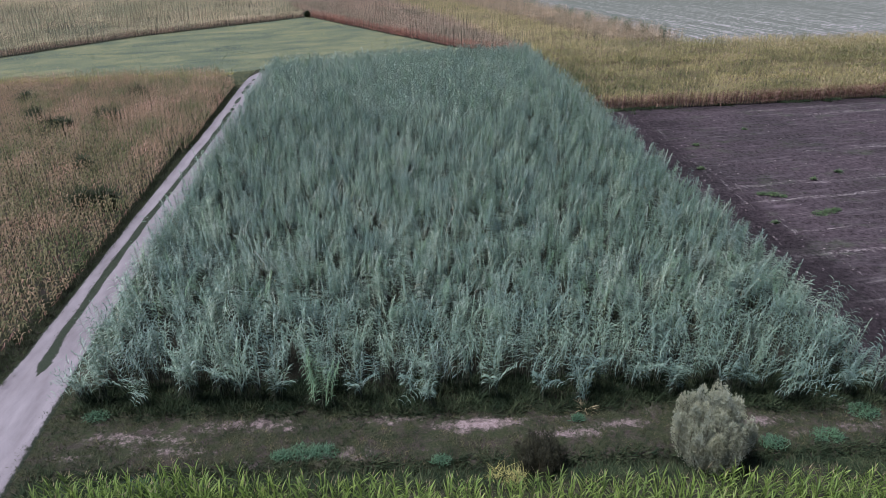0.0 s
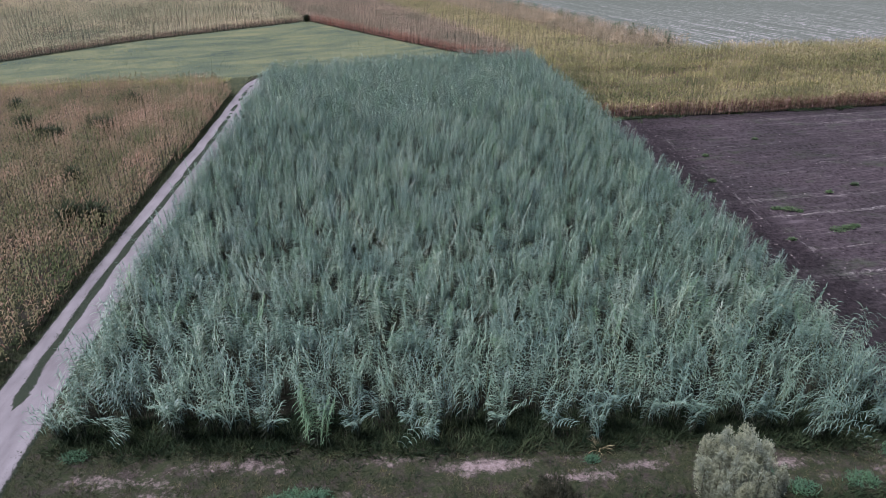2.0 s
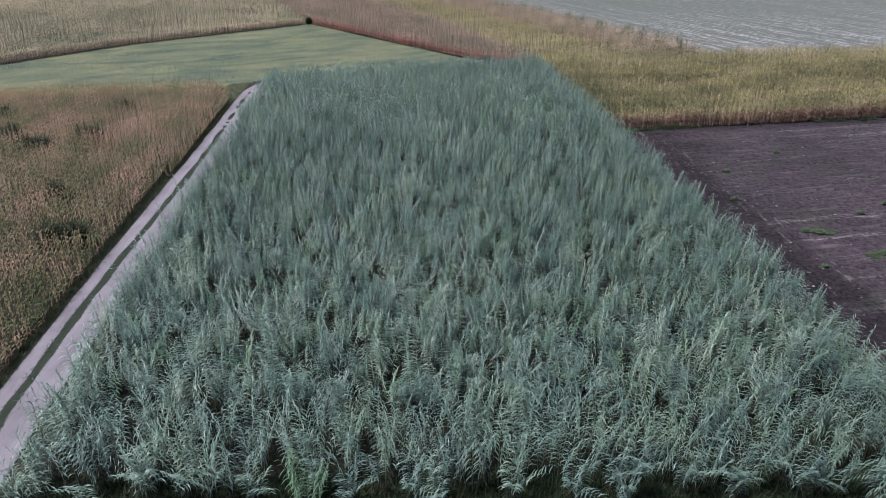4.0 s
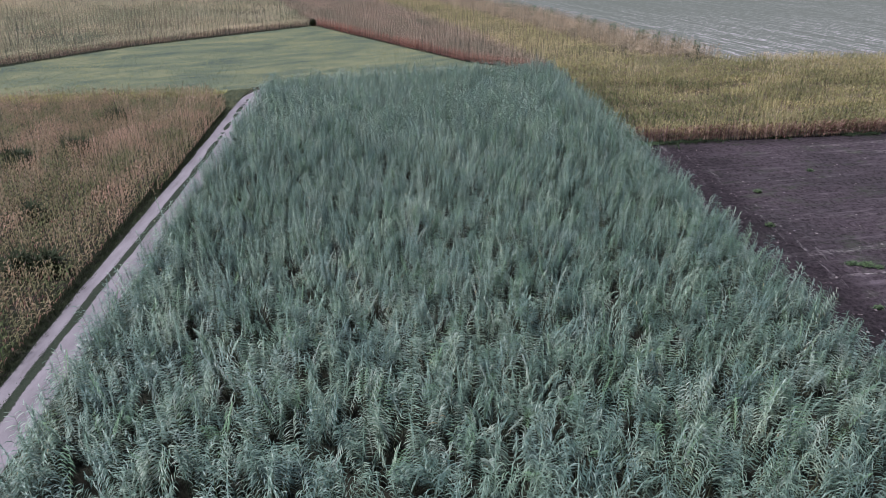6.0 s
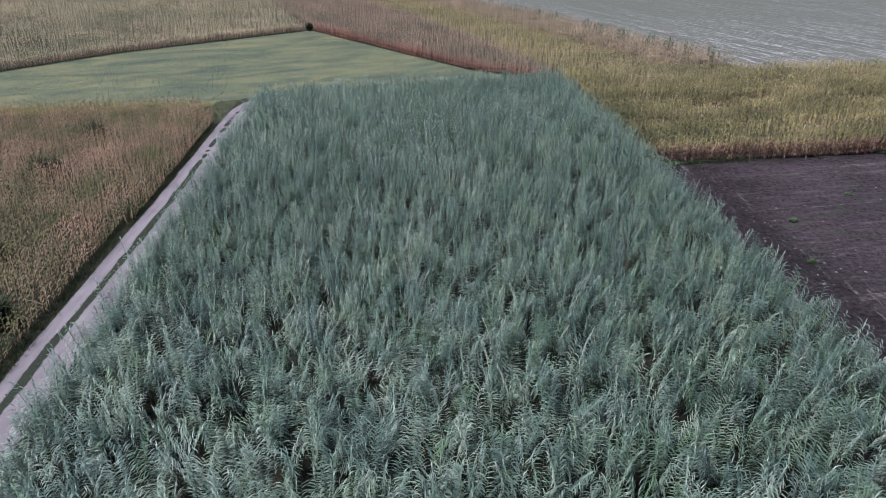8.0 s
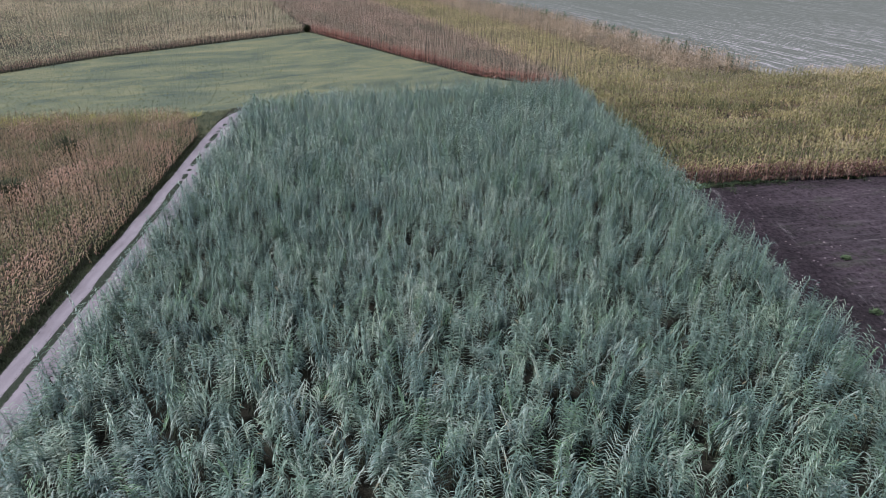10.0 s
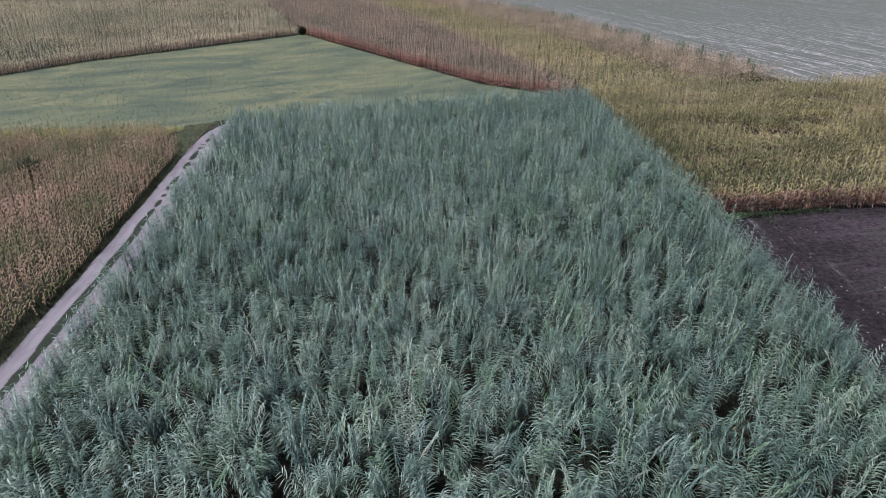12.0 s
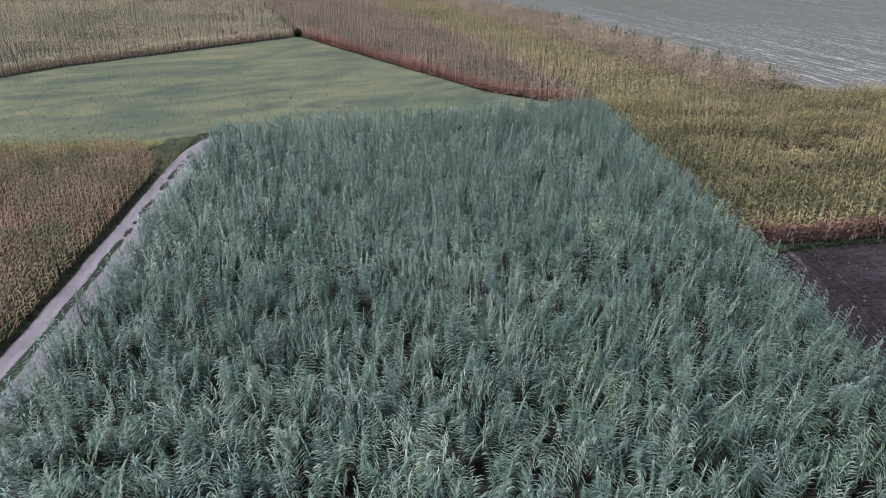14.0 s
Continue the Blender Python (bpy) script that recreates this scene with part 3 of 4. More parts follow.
def reed_field():
    cx, cy = scatter(REEDS, 1.12, loose=0.8)
    n = rng.integers(4, 8, len(cx)) + (cy > 82)
    own = np.repeat(np.arange(len(cx)), n)
    a, d = rng.uniform(0, 2 * pi, len(own)), 0.4 * np.sqrt(rng.random(len(own)))
    x, y = cx[own] + np.cos(a) * d, cy[own] + np.sin(a) * d
    keep = (wave(x, y, 1.7, 21) > 0.05) & (y > FRONT(x))
    x, y, a, d, own = x[keep], y[keep], a[keep], d[keep], own[keep]
    common = rng.uniform(0, 2 * pi, len(cx))[own]
    turn = np.where(rng.random(len(x)) < 0.6, a, common) + rng.normal(0, 0.3, len(x))
    out, rim = outward(x, y)
    turn = np.where(rng.random(len(x)) < rim * 0.9, out + rng.normal(0, 0.6, len(x)), turn)
    tall = 0.85 + 0.07 * wave(x, y, 7, 24) + rng.uniform(-0.26, 0.14, len(cx))[own] + rng.normal(0, 0.08, len(x))
    even = np.clip((y - 55) / 45, 0, 1)
    tall = tall + (0.92 - tall) * 0.3 * even
    tall *= (1 - 0.10 * rim) * (1.06 - (0.4 - 0.08 * even) * (d / 0.4) ** 2)
    size = rng.uniform(0.9, 1.2, len(x))
    leans = (0.08, 0.18, 0.3, 0.42, 0.58, 0.8)
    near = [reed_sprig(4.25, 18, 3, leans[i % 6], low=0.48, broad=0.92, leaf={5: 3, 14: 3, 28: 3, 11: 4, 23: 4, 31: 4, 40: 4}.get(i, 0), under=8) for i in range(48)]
    far = [reed_sprig(4.25, 13, 2, leans[i % 6], False, 0.5, 1.3, {4: 3, 17: 3}.get(i, 4 if i % 6 == 1 else 0)) for i in range(30)]
    z = np.zeros(len(x))
    ripe = np.clip(0.5 + 0.75 * (rng.random(len(cx))[own] - 0.5) + 0.25 * (rng.random(len(x)) - 0.5) + 0.35 * (wave(x, y, 5.0, 62) - 0.5), 0, 1)
    for name, who, kinds in (("giant_reeds", y < 78, near), ("giant_reeds_beyond", y >= 78, far)):
        me = sow(name, kinds, x[who], y[who], z[who], turn[who], size[who], [REED_LEAF, REED_STEM, REED_DRY, REED_YOUNG, REED_PALE, REED_GAP_SHADE], tall[who], ripe[who])
        stuff(name, me, "dense stand of tall blue-green giant reeds with drooping leaves", "reeds")


def reed_rims():
    """Canes along both long sides, leafy down to the ground."""
    y = np.arange(25.8, 124, 0.12)
    y = y + rng.uniform(-0.2, 0.2, len(y))
    left = np.interp(y, [29, 32, 50, 80, 113], [-17.0, -17.2, -17.7, -18.2, -18.3])
    right = np.interp(y, [25, 60, 80, 124], [26.8, 27.0, 27.5, 27.3])
    side = np.arange(len(y)) % 2
    x = np.where(side, right - rng.uniform(0, 0.9, len(y)), left + 0.25 + rng.uniform(0, 0.9, len(y)))
    keep = (side == 1) | ((y > 29) & (y < 112.5))
    x, y, side = x[keep], y[keep], side[keep]
    turn = np.where(side, 0.0, pi) + rng.normal(0, 0.9, len(x))
    kinds = [reed_sprig(3.8, 20, 3, l, False, 0.2, 1.15) for l in (0.1, 0.2, 0.3, 0.4, 0.5, 0.15, 0.25, 0.35)]
    me = sow("giant_reed_rim", kinds, x, y, np.zeros(len(x)), turn, rng.uniform(0.9, 1.15, len(x)), [REED_LEAF, REED_STEM, REED_DRY], rng.uniform(0.45, 1.0, len(x)))
    stuff("giant_reed_rim", me, "leafy outer canes along the sides of the reed stand", "reeds")


def FRONT(x):
    """Up to this line the reeds stand as clumps of their own."""
    return np.interp(x, [-17, 1, 10, 26], [33.0, 32.2, 31.8, 31.0])


def reed_clump(leaf, leans, tall, spread, label, fan=pi, dry=0, low=0.3):
    """Canes that part from one foot within an angle round +x."""
    clump = tagged(new("giant_reed_clump"), label, "reed", "reed clumps along the front of the stand")
    for i, lean in enumerate(leans):
        s, c = reed_sprig(tall * rng.uniform(0.76, 1.08), 20, 3, lean * rng.uniform(0.8, 1.2), parts=True, low=low, broad=0.85, under=5)
        a, d = rng.uniform(-fan, fan), spread * math.sqrt(rng.random())
        st = new("cane", mesh_from("cane", s, [leaf, REED_STEM, REED_DRY]))
        st.parent = clump
        st.matrix_local = pose(cos(a) * d, sin(a) * d, 0, 0, 0, math.degrees(a))
        lf = new("foliage", mesh_from("foliage", c, [REED_DRY if i < dry else leaf, REED_STEM, REED_GAP_SHADE]))
        lf.parent = st
    return clump


def front_clumps():
    label = "clump of tall blue-green giant reeds with arching leaves"
    hanging = "clump of blue-green giant reeds leaning out over the verge"
    inner = [reed_clump(REED_LEAF, (0.2, 0.4, 0.5, 0.7, 0.9), 4.0, 0.45, label) for _ in range(10)]
    edge = [reed_clump(REED_LEAF, (0.15, 0.3, 0.5, 0.8, 1.2, 1.9), 3.8, 0.34, hanging, 1.0, 0, 0.3) for _ in range(9)]
    x, y = scatter(REEDS, 1.12, loose=1.0)
    keep = y < FRONT(x)
    x, y = x[keep], y[keep]
    out, rim = outward(x, y)
    count = {0: 0, 1: 0}
    for px, py, o, r in zip(x, y, out, rim):
        which = int(r > 0.3)
        kinds = edge if which else inner
        i = count[which]
        count[which] += 1
        rz = math.degrees(o) + rng.uniform(-35, 35) if which else rng.uniform(0, 360)
        m = pose(px, py, 0, 0, 0, rz)
        if i < len(kinds):
            made = kinds[i]
            made.matrix_basis = m
        else:
            made = copy_thing(kinds[i % len(kinds)], m)
        s = rng.uniform(0.78, 1.14)
        made.scale = (s, s, s * rng.uniform(0.86, 1.08))
    fresh = reed_clump(REED_YOUNG, (0.1, 0.2, 0.3, 0.4, 0.5, 0.6, 0.7, 0.4, 0.3, 0.8, 0.5, 0.6), 3.3, 0.6, "slim fresh green reed clump at the edge of the stand", pi, 0, 0.15)
    fresh.location = (-3.9, 27.1, 0)
    dry = reed_clump(REED_LEAF, (0.9, 0.3, 0.5, 0.8, 1.2), 3.2, 0.35, "reed clump with dry straw-coloured leaves at its foot", 1.2, 0, 0.15)
    straw = new("dry_leaves", mesh_from("dry_leaves", tuft(26, 0.75, 0.05, 3, 0.25, (0.5, 1.2)), [REED_DRY]))
    straw.parent, straw.location = dry, (0.7, 0, 0)
    dry.matrix_basis = pose(10.2, 26.4, 0, 0, 0, -90)
    for cx, cy, rz, leans in ((1.8, 26.9, -80, (0.5, 0.9, 1.5, 2.2, 3.0)), (15.4, 26.6, -100, (0.4, 0.8, 1.2, 2.0)), (21.0, 25.6, -60, (0.8, 1.4, 1.9, 2.4, 3.0, 2.6)), (-13.6, 28.2, -120, (1.0, 1.8, 2.4, 3.0)), (-16.4, 28.8, -140, (0.6, 1.2, 1.8, 2.2))):
        c = reed_clump(REED_LEAF, leans, 3.2, 0.4, "reed clump bowed low over the grassy verge", 0.8, 0, 0.2)
        c.matrix_basis = pose(cx, cy, 0, 0, 0, rz)


reed_field()
reed_rims()
front_clumps()


# ---- maize ----
def maize_sprig(tall, leaves, cuts, tassel=3, slots=(0, 1, 2), dry_below=0.0, wide=0.09, parts=False, stiff=1.0, long=1.0, fine=None, lay=0.0):
    r = np.random.default_rng(rng.integers(1 << 30))
    stalk, crown, top = Sprig(), Sprig(), Sprig()
    lean = r.normal(0, 0.08, 2)

    def at(u):
        return np.array((lean[0] * u + tall * 0.9 * sin(lay) * u ** 1.4, lean[1] * u, tall * 0.9 * cos(lay) * u))

    stalk.tube([at(0), at(1)], (0.016, 0.007), 3, slots[0])
    plane = pi / 2 + r.normal(0, 0.3)
    for i in range(leaves):
        u = 0.15 + 0.8 * (i + r.uniform(0, 0.5)) / leaves
        way = plane + (pi if i % 2 else 0) + r.normal(0, 0.4)
        slot = slots[1] if u < dry_below * r.uniform(0.6, 1.3) else slots[0]
        crown.blade(at(u), way, r.uniform(0.55, 0.8) * (1.2 - 0.55 * u) * long, wide * r.uniform(0.8, 1.2), r.uniform(0.7, 1.15) + 0.25 * (1 - stiff), r.uniform(1.3, 2.4) * stiff * (1.2 if slot == slots[1] else 1), cuts, slot)
    for i in range(tassel):
        top.blade(at(1), r.uniform(0, 2 * pi), 0.11 * tall + r.uniform(0, 0.14), fine or (0.06 if leaves < 10 or cuts == 1 else 0.03), r.uniform(0.8, 1.5), 0.5, 1, slots[2])
    if parts:
        return stalk, crown, top
    for other in (crown, top):
        n = len(stalk.v)
        stalk.v += other.v
        stalk.f += [tuple(q + n for q in f) for f in other.f]
        stalk.k += other.k
    return stalk


def crop(name, poly, row, step, turn, tall, leaf, dry, tassel_mat, leaves, cuts, tassels, dry_below, label, wide=0.09, holes=(), lower=None, spread=1.0, category="maize", reach=None, long=1.0, stiff=1.15, fine=None, swing=0.3, uneven=0.22, ripeness=None):
    x, y = scatter(poly, step, row, turn, 0.22)
    keep = np.ones(len(x), bool)
    for cx, cy, rx, ry in holes:
        keep &= ((x - cx) / rx) ** 2 + ((y - cy) / ry) ** 2 > 0.5 + wave(x, y, 0.8, 31)
    if reach is not None:
        keep &= reach(x, y)
    x, y = x[keep], y[keep]
    high = 0.93 - uneven / 2 + uneven * wave(x, y, 1.1, 33) + 0.64 * uneven * wave(x, y, 3.5, 35) + 0.12 * (wave(x, y, 9, 34) - 0.5) + rng.normal(0, 0.06, len(x))
    if lower:
        high = high * lower(x, y)
    kinds = [maize_sprig(tall, leaves, cuts, tassels, (0, 1, 2), dry_below, wide, stiff=stiff, long=long, fine=fine) for _ in range(24)]
    me = sow(name, kinds, x, y, np.zeros(len(x)), radians(turn) + rng.normal(0, swing, len(x)), rng.uniform(0.85, 1.15, len(x)) * spread, [leaf, dry, tassel_mat], high, ripeness and np.clip(ripeness(x, y) + rng.normal(0, 0.13, len(x)), 0, 1))
    return stuff(name, me, label, category)


def seen_left(x, y):
    return x > -30 - 0.62 * (y - 10)


def ragged_left(x, y):
    """The rows beside the track stand shorter and uneven."""
    d = np.interp(y, [24, 45, 62, 90, 108, 112], [-22.6, -22.7, -22.75, -22.8, -23.9, -27]) - x
    return np.clip(0.62 + 0.4 * d / 1.8 + 0.35 * (wave(x, y, 0.8, 38) - 0.5), 0.55, 1)


def ripe_left(x, y):
    """Greener towards the near end, browner far along the track."""
    return np.interp(y, [24, 55, 80, 110], [0.18, 0.34, 0.5, 0.54]) + 0.7 * (wave(x, y, 1.6, 65) - 0.5) + 0.3 * (wave(x, y / 2, 5.0, 67) - 0.5)


GAPS_LEFT = [(-44.6, 85.8, 1.5, 1.2), (-40.3, 81.4, 1.9, 1.6), (-38.6, 80.6, 1.3, 1.0), (-36.1, 85.2, 1.2, 1.0), (-34.6, 85.0, 1.0, 0.8), (-25.6, 56.3, 1.5, 1.4), (-27.6, 56.0, 1.4, 1.0), (-35.7, 98.2, 2.2, 0.9), (-50.1, 95.6, 1.4, 1.2), (-31, 66, 1.0, 0.8)]
crop("maize_left", MAIZE_LEFT, 0.8, 0.37, 1.4, 2.3, MAIZE_L, MAIZE_DRY, TASSEL, 8, 2, 2, 0.25, "ripening brownish-green maize with pinkish tassels beside the track", 0.105, holes=GAPS_LEFT, reach=seen_left, lower=ragged_left, ripeness=ripe_left, uneven=0.26, spread=0.8, long=0.9, stiff=0.9, fine=0.04)


def ripe_right(x, y):
    """Yellow along the bare soil, grey-green behind it and tan at the back, in drifts."""
    depth = y - 87 - 0.107 * (x - 28)
    return np.interp(depth, [0, 4, 9, 24, 34, 45], [0.42, 0.48, 0.3, 0.3, 0.55, 0.66]) + 1.0 * (wave(x / 2.2, y, 2.2, 63) - 0.5) + 0.3 * (wave(x, y, 0.9, 64) - 0.5) - 0.3 * np.clip((34 - x) / 6, 0, 1)


def lodged():
    """Stalks laid over by the wind where the crop has gaps."""
    at = [(cx + rx * rng.normal(0, 0.55), cy + ry * rng.normal(0, 0.6)) for cx, cy, rx, ry in GAPS_RIGHT for _ in range(int(16 * rx))]
    x, y = np.array([p[0] for p in at]), np.array([p[1] for p in at])
    k = y > 88.5 + 0.107 * (x - 28)
    x, y = x[k], y[k]
    kinds = [maize_sprig(2.2, 8, 2, 2, (0, 1, 2), 0.4, 0.08, lay=rng.uniform(0.9, 1.35)) for _ in range(12)]
    me = sow("lodged_maize", kinds, x, y, np.zeros(len(x)), pi + 0.35 + rng.normal(0, 0.4, len(x)), rng.uniform(0.85, 1.15, len(x)), [MAIZE_R, MAIZE_DRY, TASSEL])
    stuff("lodged_maize", me, "wind-flattened maize stalks lying across gaps in the crop", "maize")


GAPS_RIGHT = [(70.1, 112.8, 7, 1.3), (81.7, 111.8, 8, 1.4), (45.9, 109.1, 4, 1.2), (53.7, 113.2, 5, 1.2), (46.5, 106.8, 3.5, 1.1), (38.0, 113.3, 3, 1.1), (54.6, 98, 2.5, 0.9), (60, 125, 7, 1.2), (36, 101, 2, 1.0), (92, 120, 9, 1.3), (42, 122, 5, 1.0)]
crop("maize_right", MAIZE_RIGHT, 0.85, 0.46, 95.0, 2.3, MAIZE_R, MAIZE_DRY, TASSEL, 8, 2, 2, 0.3, "yellow-green maize with rusty dry lower leaves", 0.10, holes=GAPS_RIGHT, long=1.0, stiff=0.7, swing=1.2, uneven=0.5, ripeness=ripe_right)
lodged()
crop("maize_right_edge", [(28.6, 86.9), (33, 86.7), (49, 87.9), (75, 91.8), (125, 98.4), (125, 99.4), (75, 93.0), (49, 89.1), (33, 87.9), (28.6, 88.1)], 0.5, 0.3, 95.0, 2.15, MAIZE_R, MAIZE_RUST, MAIZE_RUST, 10, 2, 1, 1.3, "outer maize rows with rust-red dry leaves beside the bare soil", 0.09)
GAPS_FAR = [(-64.9, 159.0, 4, 1.6), (-56.9, 151.9, 3, 1.3), (-49.3, 156.8, 3.5, 1.2), (-54.2, 186.5, 9, 1.3), (-69.5, 170.1, 9, 1.6), (-62.2, 183.9, 8, 1.2), (-43.0, 211.4, 9, 2.2), (-75, 163, 5, 2), (-90, 178, 9, 1.6), (-36, 226, 8, 1.6), (-70, 214, 10, 1.6), (-95, 200, 10, 2), (-60, 240, 12, 1.8)]
crop("maize_far", MAIZE_FARLEFT, 1.0, 1.1, 40.0, 2.2, MAIZE_FAR, MAIZE_DRY, TASSEL, 7, 1, 1, 0.2, "pale yellow-green maize field beyond the meadow", 0.16, holes=GAPS_FAR, spread=1.1, uneven=0.4, ripeness=lambda x, y: 0.5 + 0.9 * (wave(x, y, 4.0, 68) - 0.5) + 0.5 * (wave(x + y, y - x, 13, 69) - 0.5), reach=lambda x, y: (x > -20 - 0.62 * (y + 10)) & (y < 290))
crop("maize_far_edge", [(-98, 103.2), (-72, 132.6), (-55, 156.6), (-21, 189.2), (-21.5, 191), (-56, 158.4), (-73, 134.2), (-99, 105)], 0.6, 0.5, 40.0, 2.1, MAIZE_FAR, MAIZE_DRY, TASSEL, 9, 1, 1, 0.7, "outer maize rows with dry tan lower leaves beside the meadow", 0.16)
crop("maize_reddish", MAIZE_REDDISH, 0.9, 0.8, 25.0, 2.3, MAIZE_RED, MAIZE_RUST, TASSEL, 6, 1, 1, 0.3, "rust-brown dry maize field beyond the reeds", 0.16, spread=1.1, reach=lambda x, y: y < 290)
crop("maize_reddish_edge", [(-20.3, 189.6), (-0.3, 160.6), (13.7, 140.1), (27, 129.4), (27.6, 131), (15.2, 141.8), (1.2, 162), (-18.6, 191)], 0.6, 0.5, 33.0, 2.1, MAIZE_RUST_FAR, MAIZE_RUST_FAR, MAIZE_RED, 8, 1, 1, 0.6, "rust-red dry outer maize rows beside the meadow", 0.16)
crop("maize_strip", MAIZE_STRIP, 0.9, 0.8, 25.0, 2.2, MAIZE_R, MAIZE_DRY, TASSEL, 6, 1, 1, 0.2, "yellow-green strip of maize along the weeds", 0.16, spread=1.1, ripeness=lambda x, y: 0.7 + 0.5 * (wave(x, y, 5, 66) - 0.5), reach=lambda x, y: y < 290)
crop("tall_weeds", WEEDS, 0.8, 0.65, 25.0, 2.9, WEED_TALL, WEED_TALL, WEED_TALL, 7, 1, 3, 0.15, "tall brown seeding weeds along the field edge", 0.2, spread=1.1, category="weeds", reach=lambda x, y: y < 290)


def front_maize():
    """Single fresh plants at the edge of the field beneath the start of the flight."""
    x, y = scatter([(-17.2, 11.0), (27, 9.0), (27, 18.7), (10, 19.3), (0, 19.9), (-8, 20.9), (-15.5, 21.2)], 0.38, 0.46, 0.0, 0.6)
    order = np.argsort(-(y + 0.04 * x))
    x, y = x[order], y[order]
    rest = slice(300, None)
    kinds = []
    for i in range(10):
        s, c, t = maize_sprig(2.05, 12, 3, 2, (0, 1, 2), 0.12, 0.05, parts=True, stiff=0.3)
        plant = tagged(new("maize_plant"), "fresh bright green maize plant with pale tassel", "maize", "maize plants at the near field edge")
        for nm, sp in (("stalk", s), ("foliage", c), ("tassel", t)):
            new(nm, mesh_from(nm, sp, [MAIZE_NEAR, REED_DRY, REED_DRY])).parent = plant
        kinds.append(plant)
    me = sow('maize_behind', [maize_sprig(2.05, 11, 2, 1, (0, 1, 2), 0.1, 0.052, stiff=0.3) for _ in range(10)], x[rest], y[rest], height(x[rest], y[rest]), rng.uniform(0, 2 * pi, len(x[rest])), rng.uniform(0.85, 1.1, len(x[rest])), [MAIZE_NEAR, REED_DRY, REED_DRY])
    stuff('maize_near', me, 'fresh bright green maize field with pale tassels', 'maize')
    for i, (px, py) in enumerate(zip(x[:300], y[:300])):
        m = pose(px, py, float(height(px, py)), 0, 0, rng.uniform(0, 360))
        if i < len(kinds):
            kinds[i].matrix_basis = m
            made = kinds[i]
        else:
            made = copy_thing(kinds[i % len(kinds)], m)
        s = rng.uniform(0.85, 1.12) * (1 + 0.2 * math.exp(-(((px + 9) / 4) ** 2)))
        made.scale = (s, s, s)


front_maize()


# ---- grasses and weeds ----
def sown(name, kinds, x, y, material, label, category, lo=0.7, hi=1.3):
    me = sow(name, kinds, x, y, height(x, y), rng.uniform(0, 2 * pi, len(x)), rng.uniform(lo, hi, len(x)), [material])
    return stuff(name, me, label, category)


def verge():
    x, y = scatter([(-18.5, 16.0), (-17.2, 20.6), (30, 18.5), (30, 27), (-17.0, 29.5), (-18.3, 29.5)], 0.19)
    thick = wave(x, y, 1.1, 41) * 0.6 + wave(x, y, 0.45, 42) * 0.4 + 0.25 * np.exp(-(((y - ditch_line(x)) / 1.3) ** 2)) + 0.2 * np.clip((y - 25.6) / 1.2, 0, 1)
    k = thick - 0.55 * bareness(x, y) > 0.31 - 0.15 * np.clip((-16.0 - x) / 1.5, 0, 1)
    sown("verge_grass", [tuft(9, 0.24, 0.04, 1, 0.15, (0.3, 1.2)) for _ in range(12)], x[k], y[k], GRASS, "low dark grass and weeds on the trampled verge", "grass", 0.6, 1.4)
    x, y = scatter([(-17.2, 27.1), (-4, 26.4), (1, 25.8), (10, 25.5), (16, 25.8), (21, 24.6), (27.6, 24.4), (27.6, 27.5), (16, 28.4), (-17.2, 29.5)], 0.24)
    k = wave(x, y, 0.9, 48) > 0.22
    sown("undergrowth", [tuft(14, 0.55, 0.055, 1, 0.25, (0.3, 1.3)) for _ in range(12)], x[k], y[k], UNDERGROWTH, "dark leafy undergrowth at the foot of the reeds", "undergrowth", 0.6, 1.7)
    x, y = scatter([(-17.2, 21.2), (30, 19.6), (30, 22.0), (-17.2, 23.4)], 0.24)
    k = wave(x, y, 1.5, 47) > 0.12
    sown("ditch_weeds", [tuft(14, 0.42, 0.06, 1, 0.24, (0.2, 1.2)) for _ in range(12)], x[k], y[k], UNDERGROWTH, "dark green weeds lining the shallow ditch", "weeds", 0.6, 1.6)
    x, y = scatter([(-23.6, 24), (-21.9, 24), (-22.05, 40), (-22.3, 64), (-22.4, 92), (-22.7, 112), (-22.4, 117.5), (-25.6, 116), (-24.8, 100), (-24.0, 80), (-23.4, 50)], 0.2)
    k = y < 106 + rng.normal(0, 2.0, len(y))
    sown("track_side_grass", [tuft(7, 0.4, 0.05) for _ in range(8)], x[k], y[k], WEED_DARK, "dark grass between the track and the maize", "grass")
    sown("track_end_grass", [tuft(9, 0.5, 0.05) for _ in range(8)], x[~k], y[~k], BEND_GRASS, "green grass round the bend of the track", "grass")
    d = rng.uniform(0, 1, 5200)
    i = np.nonzero((ty_ > 31.2) & (ty_ < 112))[0]
    i = i[(d * len(i)).astype(int) % len(i)]
    u = strip_shift(ty_[i]) + rng.uniform(-0.28, 0.28, len(i)) + rng.normal(0, 0.05, len(i))
    x, y = tx_[i] + nx_[i] * u, ty_[i] + ny_[i] * u + rng.uniform(-0.2, 0.2, len(i))
    k = on_strip(y) > 0.5
    sown("track_middle_grass", [tuft(6, 0.15, 0.05) for _ in range(8)], x[k], y[k], GRASS_STRIP, "low grass strip along the middle of the track", "grass")


